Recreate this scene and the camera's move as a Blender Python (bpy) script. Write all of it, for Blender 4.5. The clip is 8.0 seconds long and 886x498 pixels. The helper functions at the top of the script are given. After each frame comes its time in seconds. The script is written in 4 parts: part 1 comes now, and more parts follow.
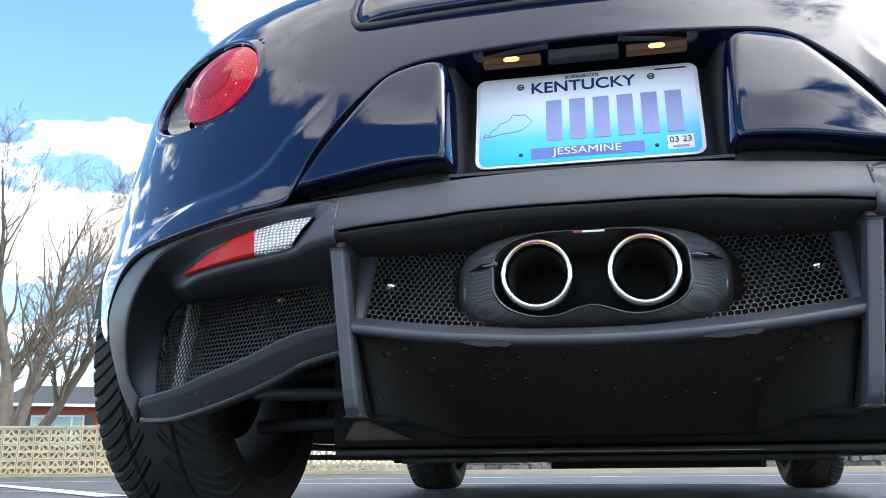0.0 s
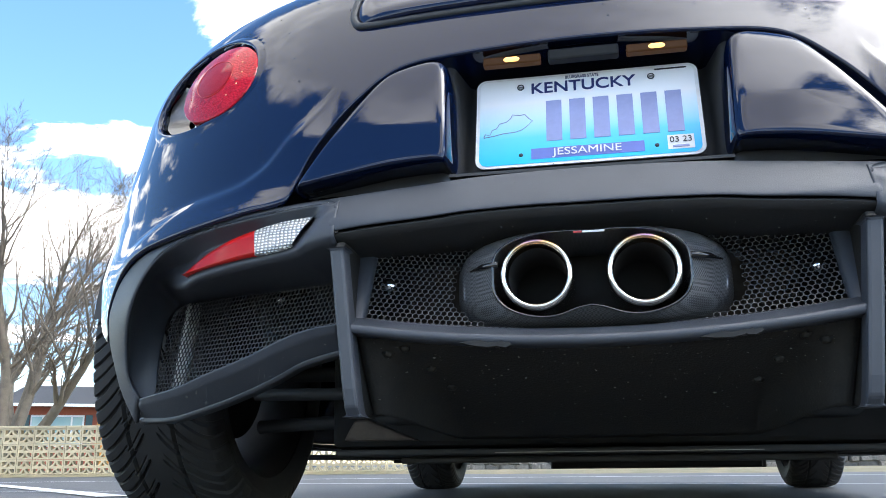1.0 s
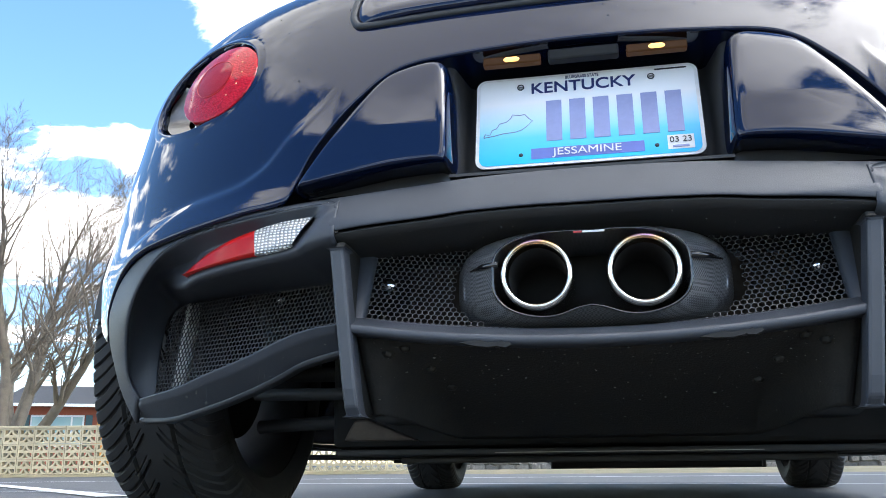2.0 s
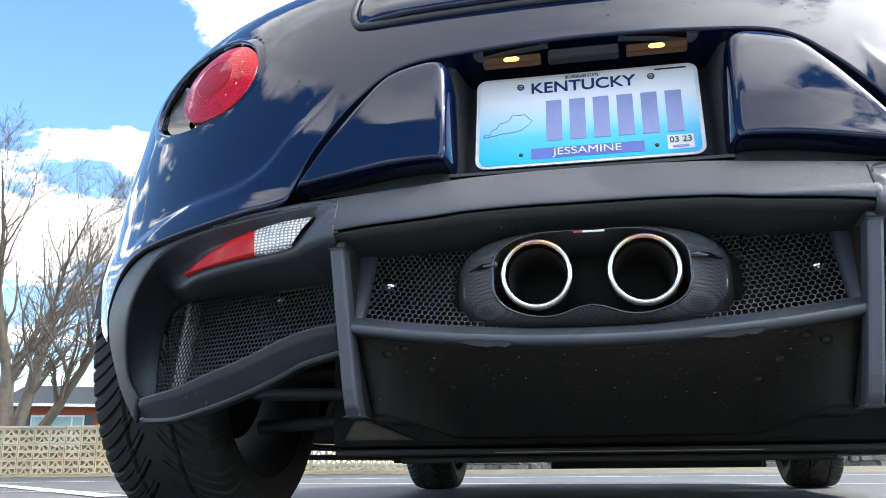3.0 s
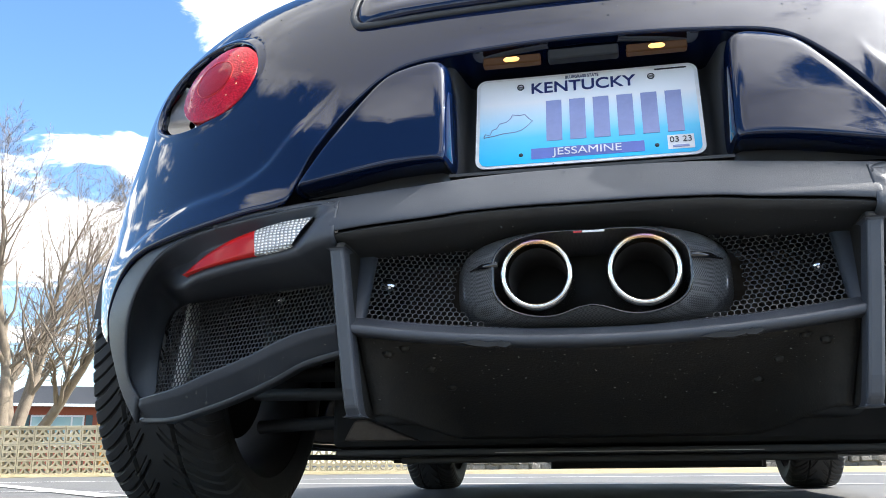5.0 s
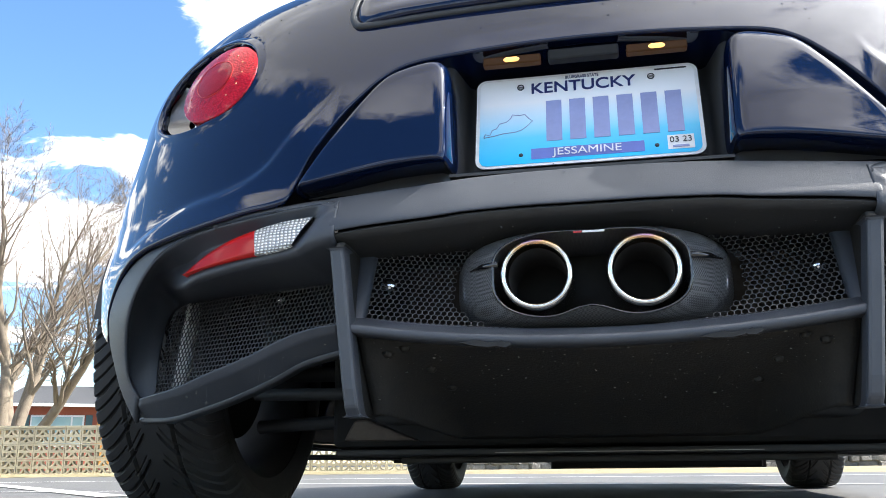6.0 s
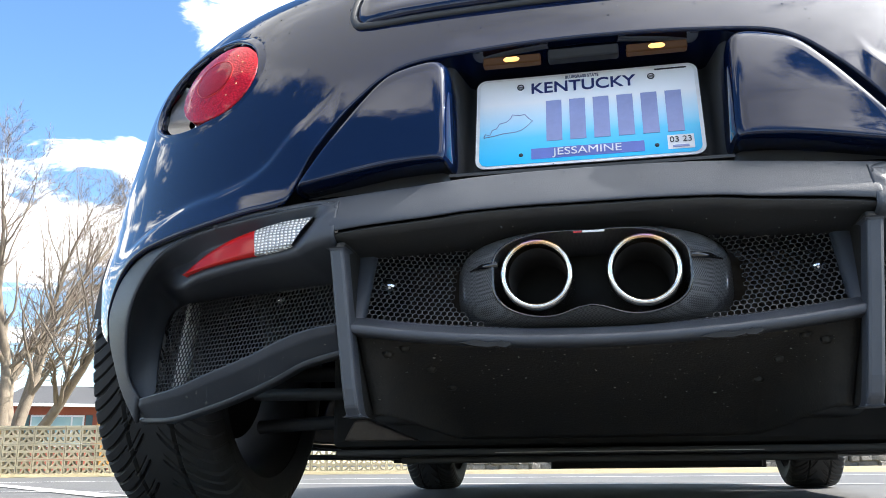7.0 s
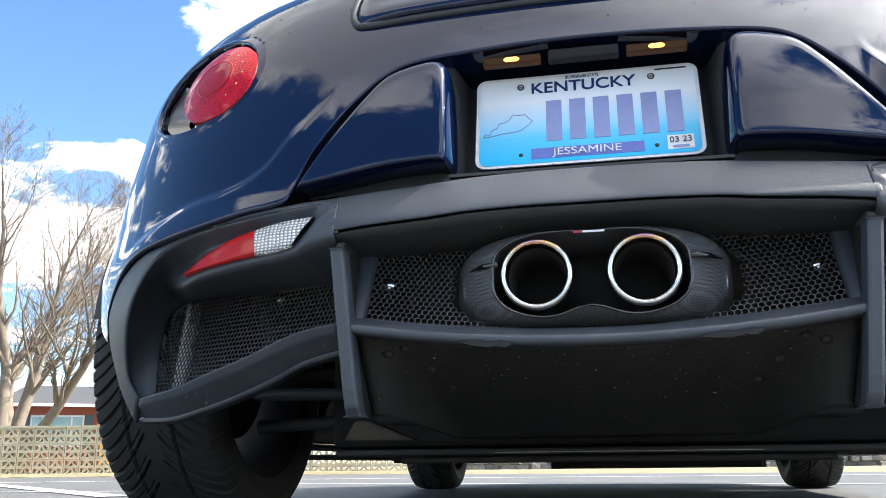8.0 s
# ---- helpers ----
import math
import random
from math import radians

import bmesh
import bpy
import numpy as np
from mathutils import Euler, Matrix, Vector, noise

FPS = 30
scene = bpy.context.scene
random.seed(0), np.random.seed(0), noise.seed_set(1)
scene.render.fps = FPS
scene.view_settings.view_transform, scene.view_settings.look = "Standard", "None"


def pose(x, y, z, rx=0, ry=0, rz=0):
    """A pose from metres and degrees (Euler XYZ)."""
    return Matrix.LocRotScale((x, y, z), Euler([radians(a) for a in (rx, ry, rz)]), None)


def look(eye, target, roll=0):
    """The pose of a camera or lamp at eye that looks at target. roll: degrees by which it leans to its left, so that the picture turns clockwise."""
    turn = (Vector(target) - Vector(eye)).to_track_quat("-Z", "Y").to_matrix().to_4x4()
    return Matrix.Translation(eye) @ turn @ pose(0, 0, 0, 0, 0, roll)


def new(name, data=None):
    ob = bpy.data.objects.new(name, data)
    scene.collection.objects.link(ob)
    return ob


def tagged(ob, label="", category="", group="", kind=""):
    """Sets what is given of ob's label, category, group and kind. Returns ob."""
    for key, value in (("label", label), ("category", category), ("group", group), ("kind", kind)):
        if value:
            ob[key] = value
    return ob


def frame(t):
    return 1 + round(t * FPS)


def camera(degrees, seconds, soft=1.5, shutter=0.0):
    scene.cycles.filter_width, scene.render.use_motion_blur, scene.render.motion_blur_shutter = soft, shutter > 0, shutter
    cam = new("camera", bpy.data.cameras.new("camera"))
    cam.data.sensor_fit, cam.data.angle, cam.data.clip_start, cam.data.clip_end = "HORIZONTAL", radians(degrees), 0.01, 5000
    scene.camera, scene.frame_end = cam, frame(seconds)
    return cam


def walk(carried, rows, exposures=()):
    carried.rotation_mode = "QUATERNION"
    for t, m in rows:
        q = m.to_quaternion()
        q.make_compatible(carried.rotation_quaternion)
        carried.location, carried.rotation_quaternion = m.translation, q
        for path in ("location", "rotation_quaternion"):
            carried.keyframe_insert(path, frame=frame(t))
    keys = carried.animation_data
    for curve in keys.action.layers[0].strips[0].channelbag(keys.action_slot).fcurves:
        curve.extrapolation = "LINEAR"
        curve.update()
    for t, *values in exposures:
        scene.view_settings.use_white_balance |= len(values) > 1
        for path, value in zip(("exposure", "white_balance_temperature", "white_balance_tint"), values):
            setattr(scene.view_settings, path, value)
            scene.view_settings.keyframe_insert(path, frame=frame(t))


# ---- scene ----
# ---------------------------------------------------------------- camera
EYE = Vector((0.0193, -0.9939, 0.1135))
YAW, PITCH = radians(11.0586), radians(13.848)
AHEAD = Vector((-math.sin(YAW) * math.cos(PITCH), math.cos(YAW) * math.cos(PITCH), math.sin(PITCH)))
cam = camera(53.92, 8.0, soft=0.6)
STAND = look(EYE, EYE + AHEAD, -0.557)
walk(cam, [(0.0, STAND), (8.0, STAND)],
     exposures=[(0.0, 2.27), (1.5, 2.24), (4.0, 1.96), (6.0, 1.85), (8.0, 1.82)])

# ---------------------------------------------------------------- sky and sun
SUN = Vector((0.70, 0.16, 0.69)).normalized()
world = bpy.data.worlds.new("sky")
scene.world = world
world.use_nodes = True
wn = world.node_tree.nodes
sky = wn.new("ShaderNodeTexSky")
sky.sky_type = "NISHITA"
sky.sun_disc = False
sky.sun_elevation = math.asin(SUN.z)
sky.sun_rotation = math.atan2(SUN.x, SUN.y)
sky.air_density, sky.dust_density, sky.ozone_density = 1.0, 0.0, 3.0
vivid = wn.new("ShaderNodeHueSaturation")
vivid.inputs["Saturation"].default_value = 1.12
world.node_tree.links.new(sky.outputs["Color"], vivid.inputs["Color"])
world.node_tree.links.new(vivid.outputs["Color"], wn["Background"].inputs["Color"])
wn["Background"].inputs["Strength"].default_value = 0.088

sun_data = bpy.data.lights.new("sun", "SUN")
sun_data.energy, sun_data.angle, sun_data.color = 5.0, radians(0.53), (1.0, 0.95, 0.87)
sun = new("sun", sun_data)
sun.matrix_world = look(SUN * 50, (0, 0, 0))


# ---------------------------------------------------------------- materials
def nodes_of(name):
    m = bpy.data.materials.new(name)
    m.use_nodes = True
    return m, m.node_tree.nodes, m.node_tree.links, m.node_tree.nodes["Principled BSDF"]


def surface(name, colour, second=None, rough=0.6, metal=0.0, scale=20.0, fine=200.0, bump=0.0, coat=0.0,
            vary_rough=0.1, spread=0.0, spec=0.5, amount=0.6):
    """A plain worn surface: two colours mixed by noise of two sizes, uneven roughness, fine relief."""
    m, n, l, b = nodes_of(name)
    tc = n.new("ShaderNodeTexCoord")
    big, small = n.new("ShaderNodeTexNoise"), n.new("ShaderNodeTexNoise")
    for node, s, d in ((big, scale, 6), (small, fine, 3)):
        node.inputs["Scale"].default_value, node.inputs["Detail"].default_value = s, d
        l.new(tc.outputs["Object"], node.inputs["Vector"])
    add = n.new("ShaderNodeMath")
    add.operation = "MULTIPLY_ADD"
    l.new(small.outputs["Fac"], add.inputs[0])
    add.inputs[1].default_value = 0.4
    l.new(big.outputs["Fac"], add.inputs[2])
    ramp = n.new("ShaderNodeMapRange")
    l.new(add.outputs[0], ramp.inputs["Value"])
    ramp.inputs["From Min"].default_value, ramp.inputs["From Max"].default_value = 0.45, 0.95
    ramp.inputs["To Max"].default_value = amount
    mix = n.new("ShaderNodeMix")
    mix.data_type = "RGBA"
    mix.inputs[6].default_value = (*colour, 1)
    mix.inputs[7].default_value = (*(second or [c * 0.7 for c in colour]), 1)
    l.new(ramp.outputs[0], mix.inputs["Factor"])
    out = mix.outputs[2]
    if spread:
        info, hsv, mr = n.new("ShaderNodeObjectInfo"), n.new("ShaderNodeHueSaturation"), n.new("ShaderNodeMapRange")
        l.new(info.outputs["Random"], mr.inputs["Value"])
        mr.inputs["To Min"].default_value, mr.inputs["To Max"].default_value = 1 - spread, 1 + spread
        l.new(mr.outputs[0], hsv.inputs["Value"])
        l.new(out, hsv.inputs["Color"])
        out = hsv.outputs["Color"]
    l.new(out, b.inputs["Base Color"])
    rr = n.new("ShaderNodeMapRange")
    l.new(big.outputs["Fac"], rr.inputs["Value"])
    rr.inputs["To Min"].default_value, rr.inputs["To Max"].default_value = max(0.02, rough - vary_rough), min(1, rough + vary_rough)
    l.new(rr.outputs[0], b.inputs["Roughness"])
    b.inputs["Metallic"].default_value = metal
    b.inputs["Coat Weight"].default_value = coat
    b.inputs["Coat Roughness"].default_value = 0.02
    b.inputs["Specular IOR Level"].default_value = spec
    if bump:
        bp = n.new("ShaderNodeBump")
        bp.inputs["Strength"].default_value, bp.inputs["Distance"].default_value = 1.0, bump
        l.new(small.outputs["Fac"], bp.inputs["Height"])
        l.new(bp.outputs[0], b.inputs["Normal"])
    return m


def glowing(name, colour, strength, albedo=1.0):
    m, n, l, b = nodes_of(name)
    b.inputs["Base Color"].default_value = (*[c * albedo for c in colour], 1)
    b.inputs["Specular IOR Level"].default_value = 0.2
    b.inputs["Emission Color"].default_value = (*colour, 1)
    b.inputs["Emission Strength"].default_value = strength
    return m


def car_paint():
    """Navy clear-coated paint with fine flakes and dried water spots."""
    m, n, l, b = nodes_of("navy_paint")
    tc = n.new("ShaderNodeTexCoord")
    flake = n.new("ShaderNodeTexVoronoi")
    flake.inputs["Scale"].default_value = 2500
    l.new(tc.outputs["Object"], flake.inputs["Vector"])
    mix = n.new("ShaderNodeMix")
    mix.data_type = "RGBA"
    mix.inputs[6].default_value, mix.inputs[7].default_value = (0.0006, 0.0030, 0.015, 1), (0.0014, 0.0075, 0.036, 1)
    l.new(flake.outputs["Color"], mix.inputs["Factor"])
    l.new(mix.outputs[2], b.inputs["Base Color"])
    b.inputs["Metallic"].default_value, b.inputs["Roughness"].default_value = 0.0, 0.45
    b.inputs["Specular IOR Level"].default_value = 0.0
    b.inputs["Coat Weight"].default_value = 1.0
    b.inputs["Coat IOR"].default_value = 1.5
    film = n.new("ShaderNodeTexNoise")
    film.inputs["Scale"].default_value, film.inputs["Detail"].default_value = 14, 8
    l.new(tc.outputs["Object"], film.inputs["Vector"])
    mr = n.new("ShaderNodeMapRange")
    l.new(film.outputs["Fac"], mr.inputs["Value"])
    mr.inputs["From Min"].default_value, mr.inputs["From Max"].default_value = 0.45, 0.75
    mr.inputs["To Min"].default_value, mr.inputs["To Max"].default_value = 0.0, 0.010
    l.new(mr.outputs[0], b.inputs["Coat Roughness"])
    wave = n.new("ShaderNodeTexNoise")
    wave.inputs["Scale"].default_value, wave.inputs["Detail"].default_value = 9, 1
    l.new(tc.outputs["Object"], wave.inputs["Vector"])
    bp = n.new("ShaderNodeBump")
    bp.inputs["Strength"].default_value, bp.inputs["Distance"].default_value = 0.12, 0.001
    l.new(wave.outputs["Fac"], bp.inputs["Height"])
    l.new(bp.outputs[0], b.inputs["Coat Normal"])
    return m


def carbon_weave():
    m, n, l, b = nodes_of("carbon_fibre")
    tc = n.new("ShaderNodeTexCoord")
    ck = n.new("ShaderNodeTexChecker")
    ck.inputs["Scale"].default_value = 400
    ck.inputs["Color1"].default_value, ck.inputs["Color2"].default_value = (0.055, 0.056, 0.060, 1), (0.17, 0.172, 0.178, 1)
    l.new(tc.outputs["Object"], ck.inputs["Vector"])
    l.new(ck.outputs["Color"], b.inputs["Base Color"])
    b.inputs["Roughness"].default_value = 0.35
    b.inputs["Coat Weight"].default_value, b.inputs["Coat Roughness"].default_value = 1.0, 0.05
    bp = n.new("ShaderNodeBump")
    bp.inputs["Distance"].default_value = 0.0006
    l.new(ck.outputs["Fac"], bp.inputs["Height"])
    l.new(bp.outputs[0], b.inputs["Normal"])
    return m


def heat_steel():
    """Polished titanium with straw and violet heat tint on its upper edge."""
    m, n, l, b = nodes_of("heat_tinted_titanium")
    tc, sep, ramp, noi, add = (n.new("ShaderNode" + k) for k in ("TexCoord", "SeparateXYZ", "ValToRGB", "TexNoise", "Math"))
    l.new(tc.outputs["Object"], sep.inputs[0])
    noi.inputs["Scale"].default_value = 18
    l.new(tc.outputs["Object"], noi.inputs["Vector"])
    add.operation = "MULTIPLY_ADD"
    l.new(noi.outputs["Fac"], add.inputs[0])
    add.inputs[1].default_value = 0.030
    l.new(sep.outputs["Z"], add.inputs[2])
    mr = n.new("ShaderNodeMapRange")
    l.new(add.outputs[0], mr.inputs["Value"])
    mr.inputs["From Min"].default_value, mr.inputs["From Max"].default_value = 0.36, 0.396
    l.new(mr.outputs[0], ramp.inputs["Fac"])
    e = ramp.color_ramp.elements
    e[0].position, e[0].color = 0.0, (0.72, 0.70, 0.67, 1)
    e[1].position, e[1].color = 1.0, (0.28, 0.26, 0.62, 1)
    for p, c in ((0.45, (0.75, 0.66, 0.52, 1)), (0.7, (0.80, 0.48, 0.22, 1)), (0.86, (0.45, 0.25, 0.45, 1))):
        k = e.new(p)
        k.color = c
    l.new(ramp.outputs["Color"], b.inputs["Base Color"])
    b.inputs["Metallic"].default_value, b.inputs["Roughness"].default_value = 1.0, 0.16
    return m


def lens(name, colour, rough=0.08, grain=900.0, depth=0.0008):
    m, n, l, b = nodes_of(name)
    tc, v, bp = n.new("ShaderNodeTexCoord"), n.new("ShaderNodeTexVoronoi"), n.new("ShaderNodeBump")
    v.inputs["Scale"].default_value = grain
    l.new(tc.outputs["Object"], v.inputs["Vector"])
    mix = n.new("ShaderNodeMix")
    mix.data_type = "RGBA"
    mix.inputs[6].default_value, mix.inputs[7].default_value = (*colour, 1), (*[c * 0.30 for c in colour], 1)
    l.new(v.outputs["Distance"], mix.inputs["Factor"])
    l.new(mix.outputs[2], b.inputs["Base Color"])
    bp.inputs["Distance"].default_value = depth
    l.new(v.outputs["Distance"], bp.inputs["Height"])
    l.new(bp.outputs[0], b.inputs["Normal"])
    b.inputs["Roughness"].default_value = 0.5
    b.inputs["Specular IOR Level"].default_value = 0.05
    b.inputs["Coat Weight"].default_value, b.inputs["Coat Roughness"].default_value = 0.5, rough
    return m


def ribbed_lens():
    """Clear plastic over a bright reflector, ribbed both ways."""
    m, n, l, b = nodes_of("clear_ribbed_lens")
    tc = n.new("ShaderNodeTexCoord")
    waves = []
    for way, size in (("X", 55.0), ("Z", 75.0)):
        w = n.new("ShaderNodeTexWave")
        w.wave_type, w.bands_direction = "BANDS", way
        w.inputs["Scale"].default_value, w.inputs["Distortion"].default_value, w.inputs["Detail"].default_value = size, 2.5, 1.5
        w.inputs["Detail Scale"].default_value = 1.0
        l.new(tc.outputs["Object"], w.inputs["Vector"])
        waves.append(w)
    both = n.new("ShaderNodeMath")
    both.operation = "MULTIPLY"
    for k in (0, 1):
        l.new(waves[k].outputs["Fac"], both.inputs[k])
    ramp = n.new("ShaderNodeValToRGB")
    l.new(both.outputs[0], ramp.inputs["Fac"])
    e = ramp.color_ramp.elements
    e[0].position, e[0].color = 0.0, (0.26, 0.26, 0.26, 1)
    e[1].position, e[1].color = 0.55, (0.86, 0.86, 0.84, 1)
    l.new(ramp.outputs["Color"], b.inputs["Base Color"])
    bp = n.new("ShaderNodeBump")
    bp.inputs["Distance"].default_value = 0.002
    l.new(both.outputs[0], bp.inputs["Height"])
    l.new(bp.outputs[0], b.inputs["Normal"])
    b.inputs["Metallic"].default_value, b.inputs["Roughness"].default_value = 0.35, 0.25
    b.inputs["Coat Weight"].default_value = 0.5
    return m


def plate_print():
    """White sheet whose lower part fades into sky blue."""
    m, n, l, b = nodes_of("plate_sheet")
    tc, sep, ramp, noi = (n.new("ShaderNode" + k) for k in ("TexCoord", "SeparateXYZ", "ValToRGB", "TexNoise"))
    l.new(tc.outputs["Object"], sep.inputs[0])
    mr = n.new("ShaderNodeMapRange")
    l.new(sep.outputs["Z"], mr.inputs["Value"])
    mr.inputs["From Min"].default_value, mr.inputs["From Max"].default_value = -0.068, 0.068
    l.new(mr.outputs[0], ramp.inputs["Fac"])
    e = ramp.color_ramp.elements
    e[0].position, e[0].color = 0.0, (0.0, 0.46, 0.84, 1)
    e[1].position, e[1].color = 0.72, (0.82, 0.83, 0.86, 1)
    k = e.new(0.28)
    k.color = (0.09, 0.56, 0.85, 1)
    l.new(ramp.outputs["Color"], b.inputs["Base Color"])
    b.inputs["Roughness"].default_value = 0.35
    return m


PAINT = car_paint()
PLASTIC = surface("grained_black_plastic", (0.030, 0.035, 0.046), (0.060, 0.066, 0.078), rough=0.48, scale=14, fine=900, bump=0.00022)
DARK = surface("dull_black_plastic", (0.026, 0.027, 0.030), (0.040, 0.040, 0.041), rough=0.62, scale=16, fine=600, bump=0.0003)
DUSTY = surface("dusty_black_plastic", (0.011, 0.011, 0.0115), (0.040, 0.036, 0.030), rough=0.7, scale=30, fine=300, bump=0.0006, amount=0.5, spec=0.3)
GLOSS = surface("gloss_black_trim", (0.006, 0.006, 0.007), rough=0.12, coat=1.0, vary_rough=0.05)
MESHM = surface("mesh_black", (0.050, 0.051, 0.054), (0.085, 0.085, 0.085), rough=0.45, scale=40)
RUBBER = surface("tyre_rubber", (0.020, 0.020, 0.021), (0.034, 0.033, 0.032), spec=0.35, rough=0.68, scale=25, fine=500, bump=0.0003)
RIM = surface("dark_wheel_metal", (0.030, 0.030, 0.031), (0.055, 0.052, 0.05), rough=0.5, metal=0.3, scale=30)
STEEL = surface("dull_steel", (0.30, 0.29, 0.28), (0.16, 0.13, 0.11), rough=0.4, metal=0.9, scale=25)
RUST = surface("rusty_iron", (0.065, 0.050, 0.042), (0.13, 0.115, 0.10), rough=0.7, metal=0.5, scale=40)
PALE = surface("pale_bracket", (0.70, 0.70, 0.68), (0.5, 0.49, 0.47), rough=0.6, scale=40)
CHROME = surface("bright_metal", (0.75, 0.75, 0.76), rough=0.12, metal=1.0, vary_rough=0.06)
TITANIUM = heat_steel()
CARBON = carbon_weave()
# one near-black for the sooty bores and for other black parts
MATT_BLACK = surface("matt_black", (0.020, 0.020, 0.021), rough=0.9)
RED_LENS = lens("red_lens", (0.60, 0.001, 0.016), 0.02, 260, 0.0010)
RED_CORE = lens("red_lens_core", (0.50, 0.001, 0.012), 0.05, 900, 0.0008)
LED = surface("pale_light_point", (0.85, 0.35, 0.18), rough=0.2)
RED_REFLEX = lens("red_reflector", (0.62, 0.008, 0.006), 0.10, 1400, 0.0004)
CLEAR_LENS = ribbed_lens()
PLATE = plate_print()
PLATE_WHITE = surface("plate_white", (0.80, 0.80, 0.82), rough=0.35)
NAVY_INK = surface("navy_ink", (0.010, 0.022, 0.13), rough=0.4)
GREY_INK = surface("grey_blue_ink", (0.27, 0.31, 0.56), rough=0.4)
VIOLET_INK = surface("violet_ink", (0.12, 0.16, 0.50), rough=0.4)
BLACK_INK = surface("black_ink", (0.02, 0.02, 0.03), rough=0.4)
AMBER = glowing("warm_bulb", (1.0, 0.52, 0.16), 0.45)
AMBER_LENS = glowing("amber_lit_lens", (1.0, 0.40, 0.06), 0.008, 0.02)
GLASS = surface("dark_glass", (0.01, 0.012, 0.014), rough=0.05, coat=1.0, vary_rough=0.02)
RED_PAINT = surface("red_badge", (0.5, 0.01, 0.01), rough=0.3)
WATER, wn2, wl2, wb2 = nodes_of("water_drop")
wb2.inputs["Transmission Weight"].default_value, wb2.inputs["IOR"].default_value, wb2.inputs["Roughness"].default_value = 1.0, 1.33, 0.02


# ---------------------------------------------------------------- mesh helpers
def raw(name, verts, faces, material, smooth=True):
    me = bpy.data.meshes.new(name)
    me.from_pydata([tuple(map(float, v)) for v in verts], [], faces)
    me.materials.append(material)
    if smooth:
        me.polygons.foreach_set("use_smooth", [True] * len(me.polygons))
    me.update()
    return me


def part(name, geo, material, parent, label="", smooth=True, bevel=0.0, thick=0.0, m=None):
    """Link (verts, faces) or a bmesh as one mesh object under a thing or a part."""
    if isinstance(geo, tuple):
        me = raw(name, geo[0], geo[1], material, smooth)
    else:
        me = bpy.data.meshes.new(name)
        geo.to_mesh(me)
        geo.free()
        me.materials.append(material)
        if smooth:
            me.polygons.foreach_set("use_smooth", [True] * len(me.polygons))
    ob = new(name, me)
    ob.parent = parent
    if m is not None:
        ob.matrix_basis = m
    if thick:
        md = ob.modifiers.new("thickness", "SOLIDIFY")
        md.thickness, md.offset = thick, -1
    if bevel:
        md = ob.modifiers.new("edges", "BEVEL")
        md.width, md.segments, md.limit_method = bevel, 2, "ANGLE"
        md.harden_normals = False
    if label:
        tagged(ob, label)
    return ob


def grid(f, us, vs, close=False, flip=False):
    """Quads over f(u, v)."""
    verts = [f(u, v) for u in us for v in vs]
    nu, nv = len(us), len(vs)
    faces = []
    for i in range(nu if close else nu - 1):
        k = (i + 1) % nu
        for j in range(nv - 1):
            q = (i * nv + j, k * nv + j, k * nv + j + 1, i * nv + j + 1)
            faces.append(q[::-1] if flip else q)
    return verts, faces


def joined(*geos):
    verts, faces = [], []
    for v, f in geos:
        o = len(verts)
        verts += list(v)
        faces += [tuple(i + o for i in q) for q in f]
    return verts, faces


def box(x0, x1, y0, y1, z0, z1):
    v = [(x, y, z) for x in (x0, x1) for y in (y0, y1) for z in (z0, z1)]
    return v, [(0, 1, 3, 2), (4, 6, 7, 5), (0, 4, 5, 1), (2, 3, 7, 6), (0, 2, 6, 4), (1, 5, 7, 3)]


def mirror(geo):
    return [(-v[0], v[1], v[2]) for v in geo[0]], [f[::-1] for f in geo[1]]


def tube(points, radii, sides=10, caps=True):
    """A tapered tube along points."""
    verts, faces = [], []
    pts = [Vector(p) for p in points]
    ref = Vector((0.31, 0.17, 0.93))
    for i, p in enumerate(pts):
        d = (pts[min(i + 1, len(pts) - 1)] - pts[max(i - 1, 0)]).normalized()
        a = d.cross(ref if abs(d.dot(ref)) < 0.95 else Vector((1, 0, 0))).normalized()
        c = d.cross(a)
        r = radii[i] if hasattr(radii, "__len__") else radii
        for k in range(sides):
            t = 2 * math.pi * k / sides
            verts.append(tuple(p + (a * math.cos(t) + c * math.sin(t)) * r))
    n = len(pts)
    for i in range(n - 1):
        for k in range(sides):
            faces.append((i * sides + k, i * sides + (k + 1) % sides, (i + 1) * sides + (k + 1) % sides, (i + 1) * sides + k))
    if caps:
        faces.append(tuple(range(sides))[::-1])
        faces.append(tuple((n - 1) * sides + k for k in range(sides)))
    return verts, faces


def lathe(profile, segs=64, axis="x"):
    """Turn a closed or open profile of (along, radius) round the x or y axis."""
    verts, faces = [], []
    m = len(profile)
    for i in range(segs):
        t = 2 * math.pi * i / segs
        for a, r in profile:
            verts.append((a, r * math.cos(t), r * math.sin(t)) if axis == "x" else (r * math.cos(t), a, r * math.sin(t)))
    for i in range(segs):
        k = (i + 1) % segs
        for j in range(m - 1):
            faces.append((i * m + j, i * m + j + 1, k * m + j + 1, k * m + j))
    return verts, faces


def smooth_curve(points, n):
    """n points on a smooth curve through the given ones, evenly by index."""
    p = [np.array(q, float) for q in points]
    p = [2 * p[0] - p[1]] + p + [2 * p[-1] - p[-2]]
    out = []
    for s in np.linspace(0, len(points) - 1, n):
        i = min(int(s), len(points) - 2)
        t = s - i
        a, b, c, d = p[i:i + 4]
        out.append(0.5 * (2 * b + (c - a) * t + (2 * a - 5 * b + 4 * c - d) * t * t + (3 * b - a - 3 * c + d) * t ** 3))
    return out


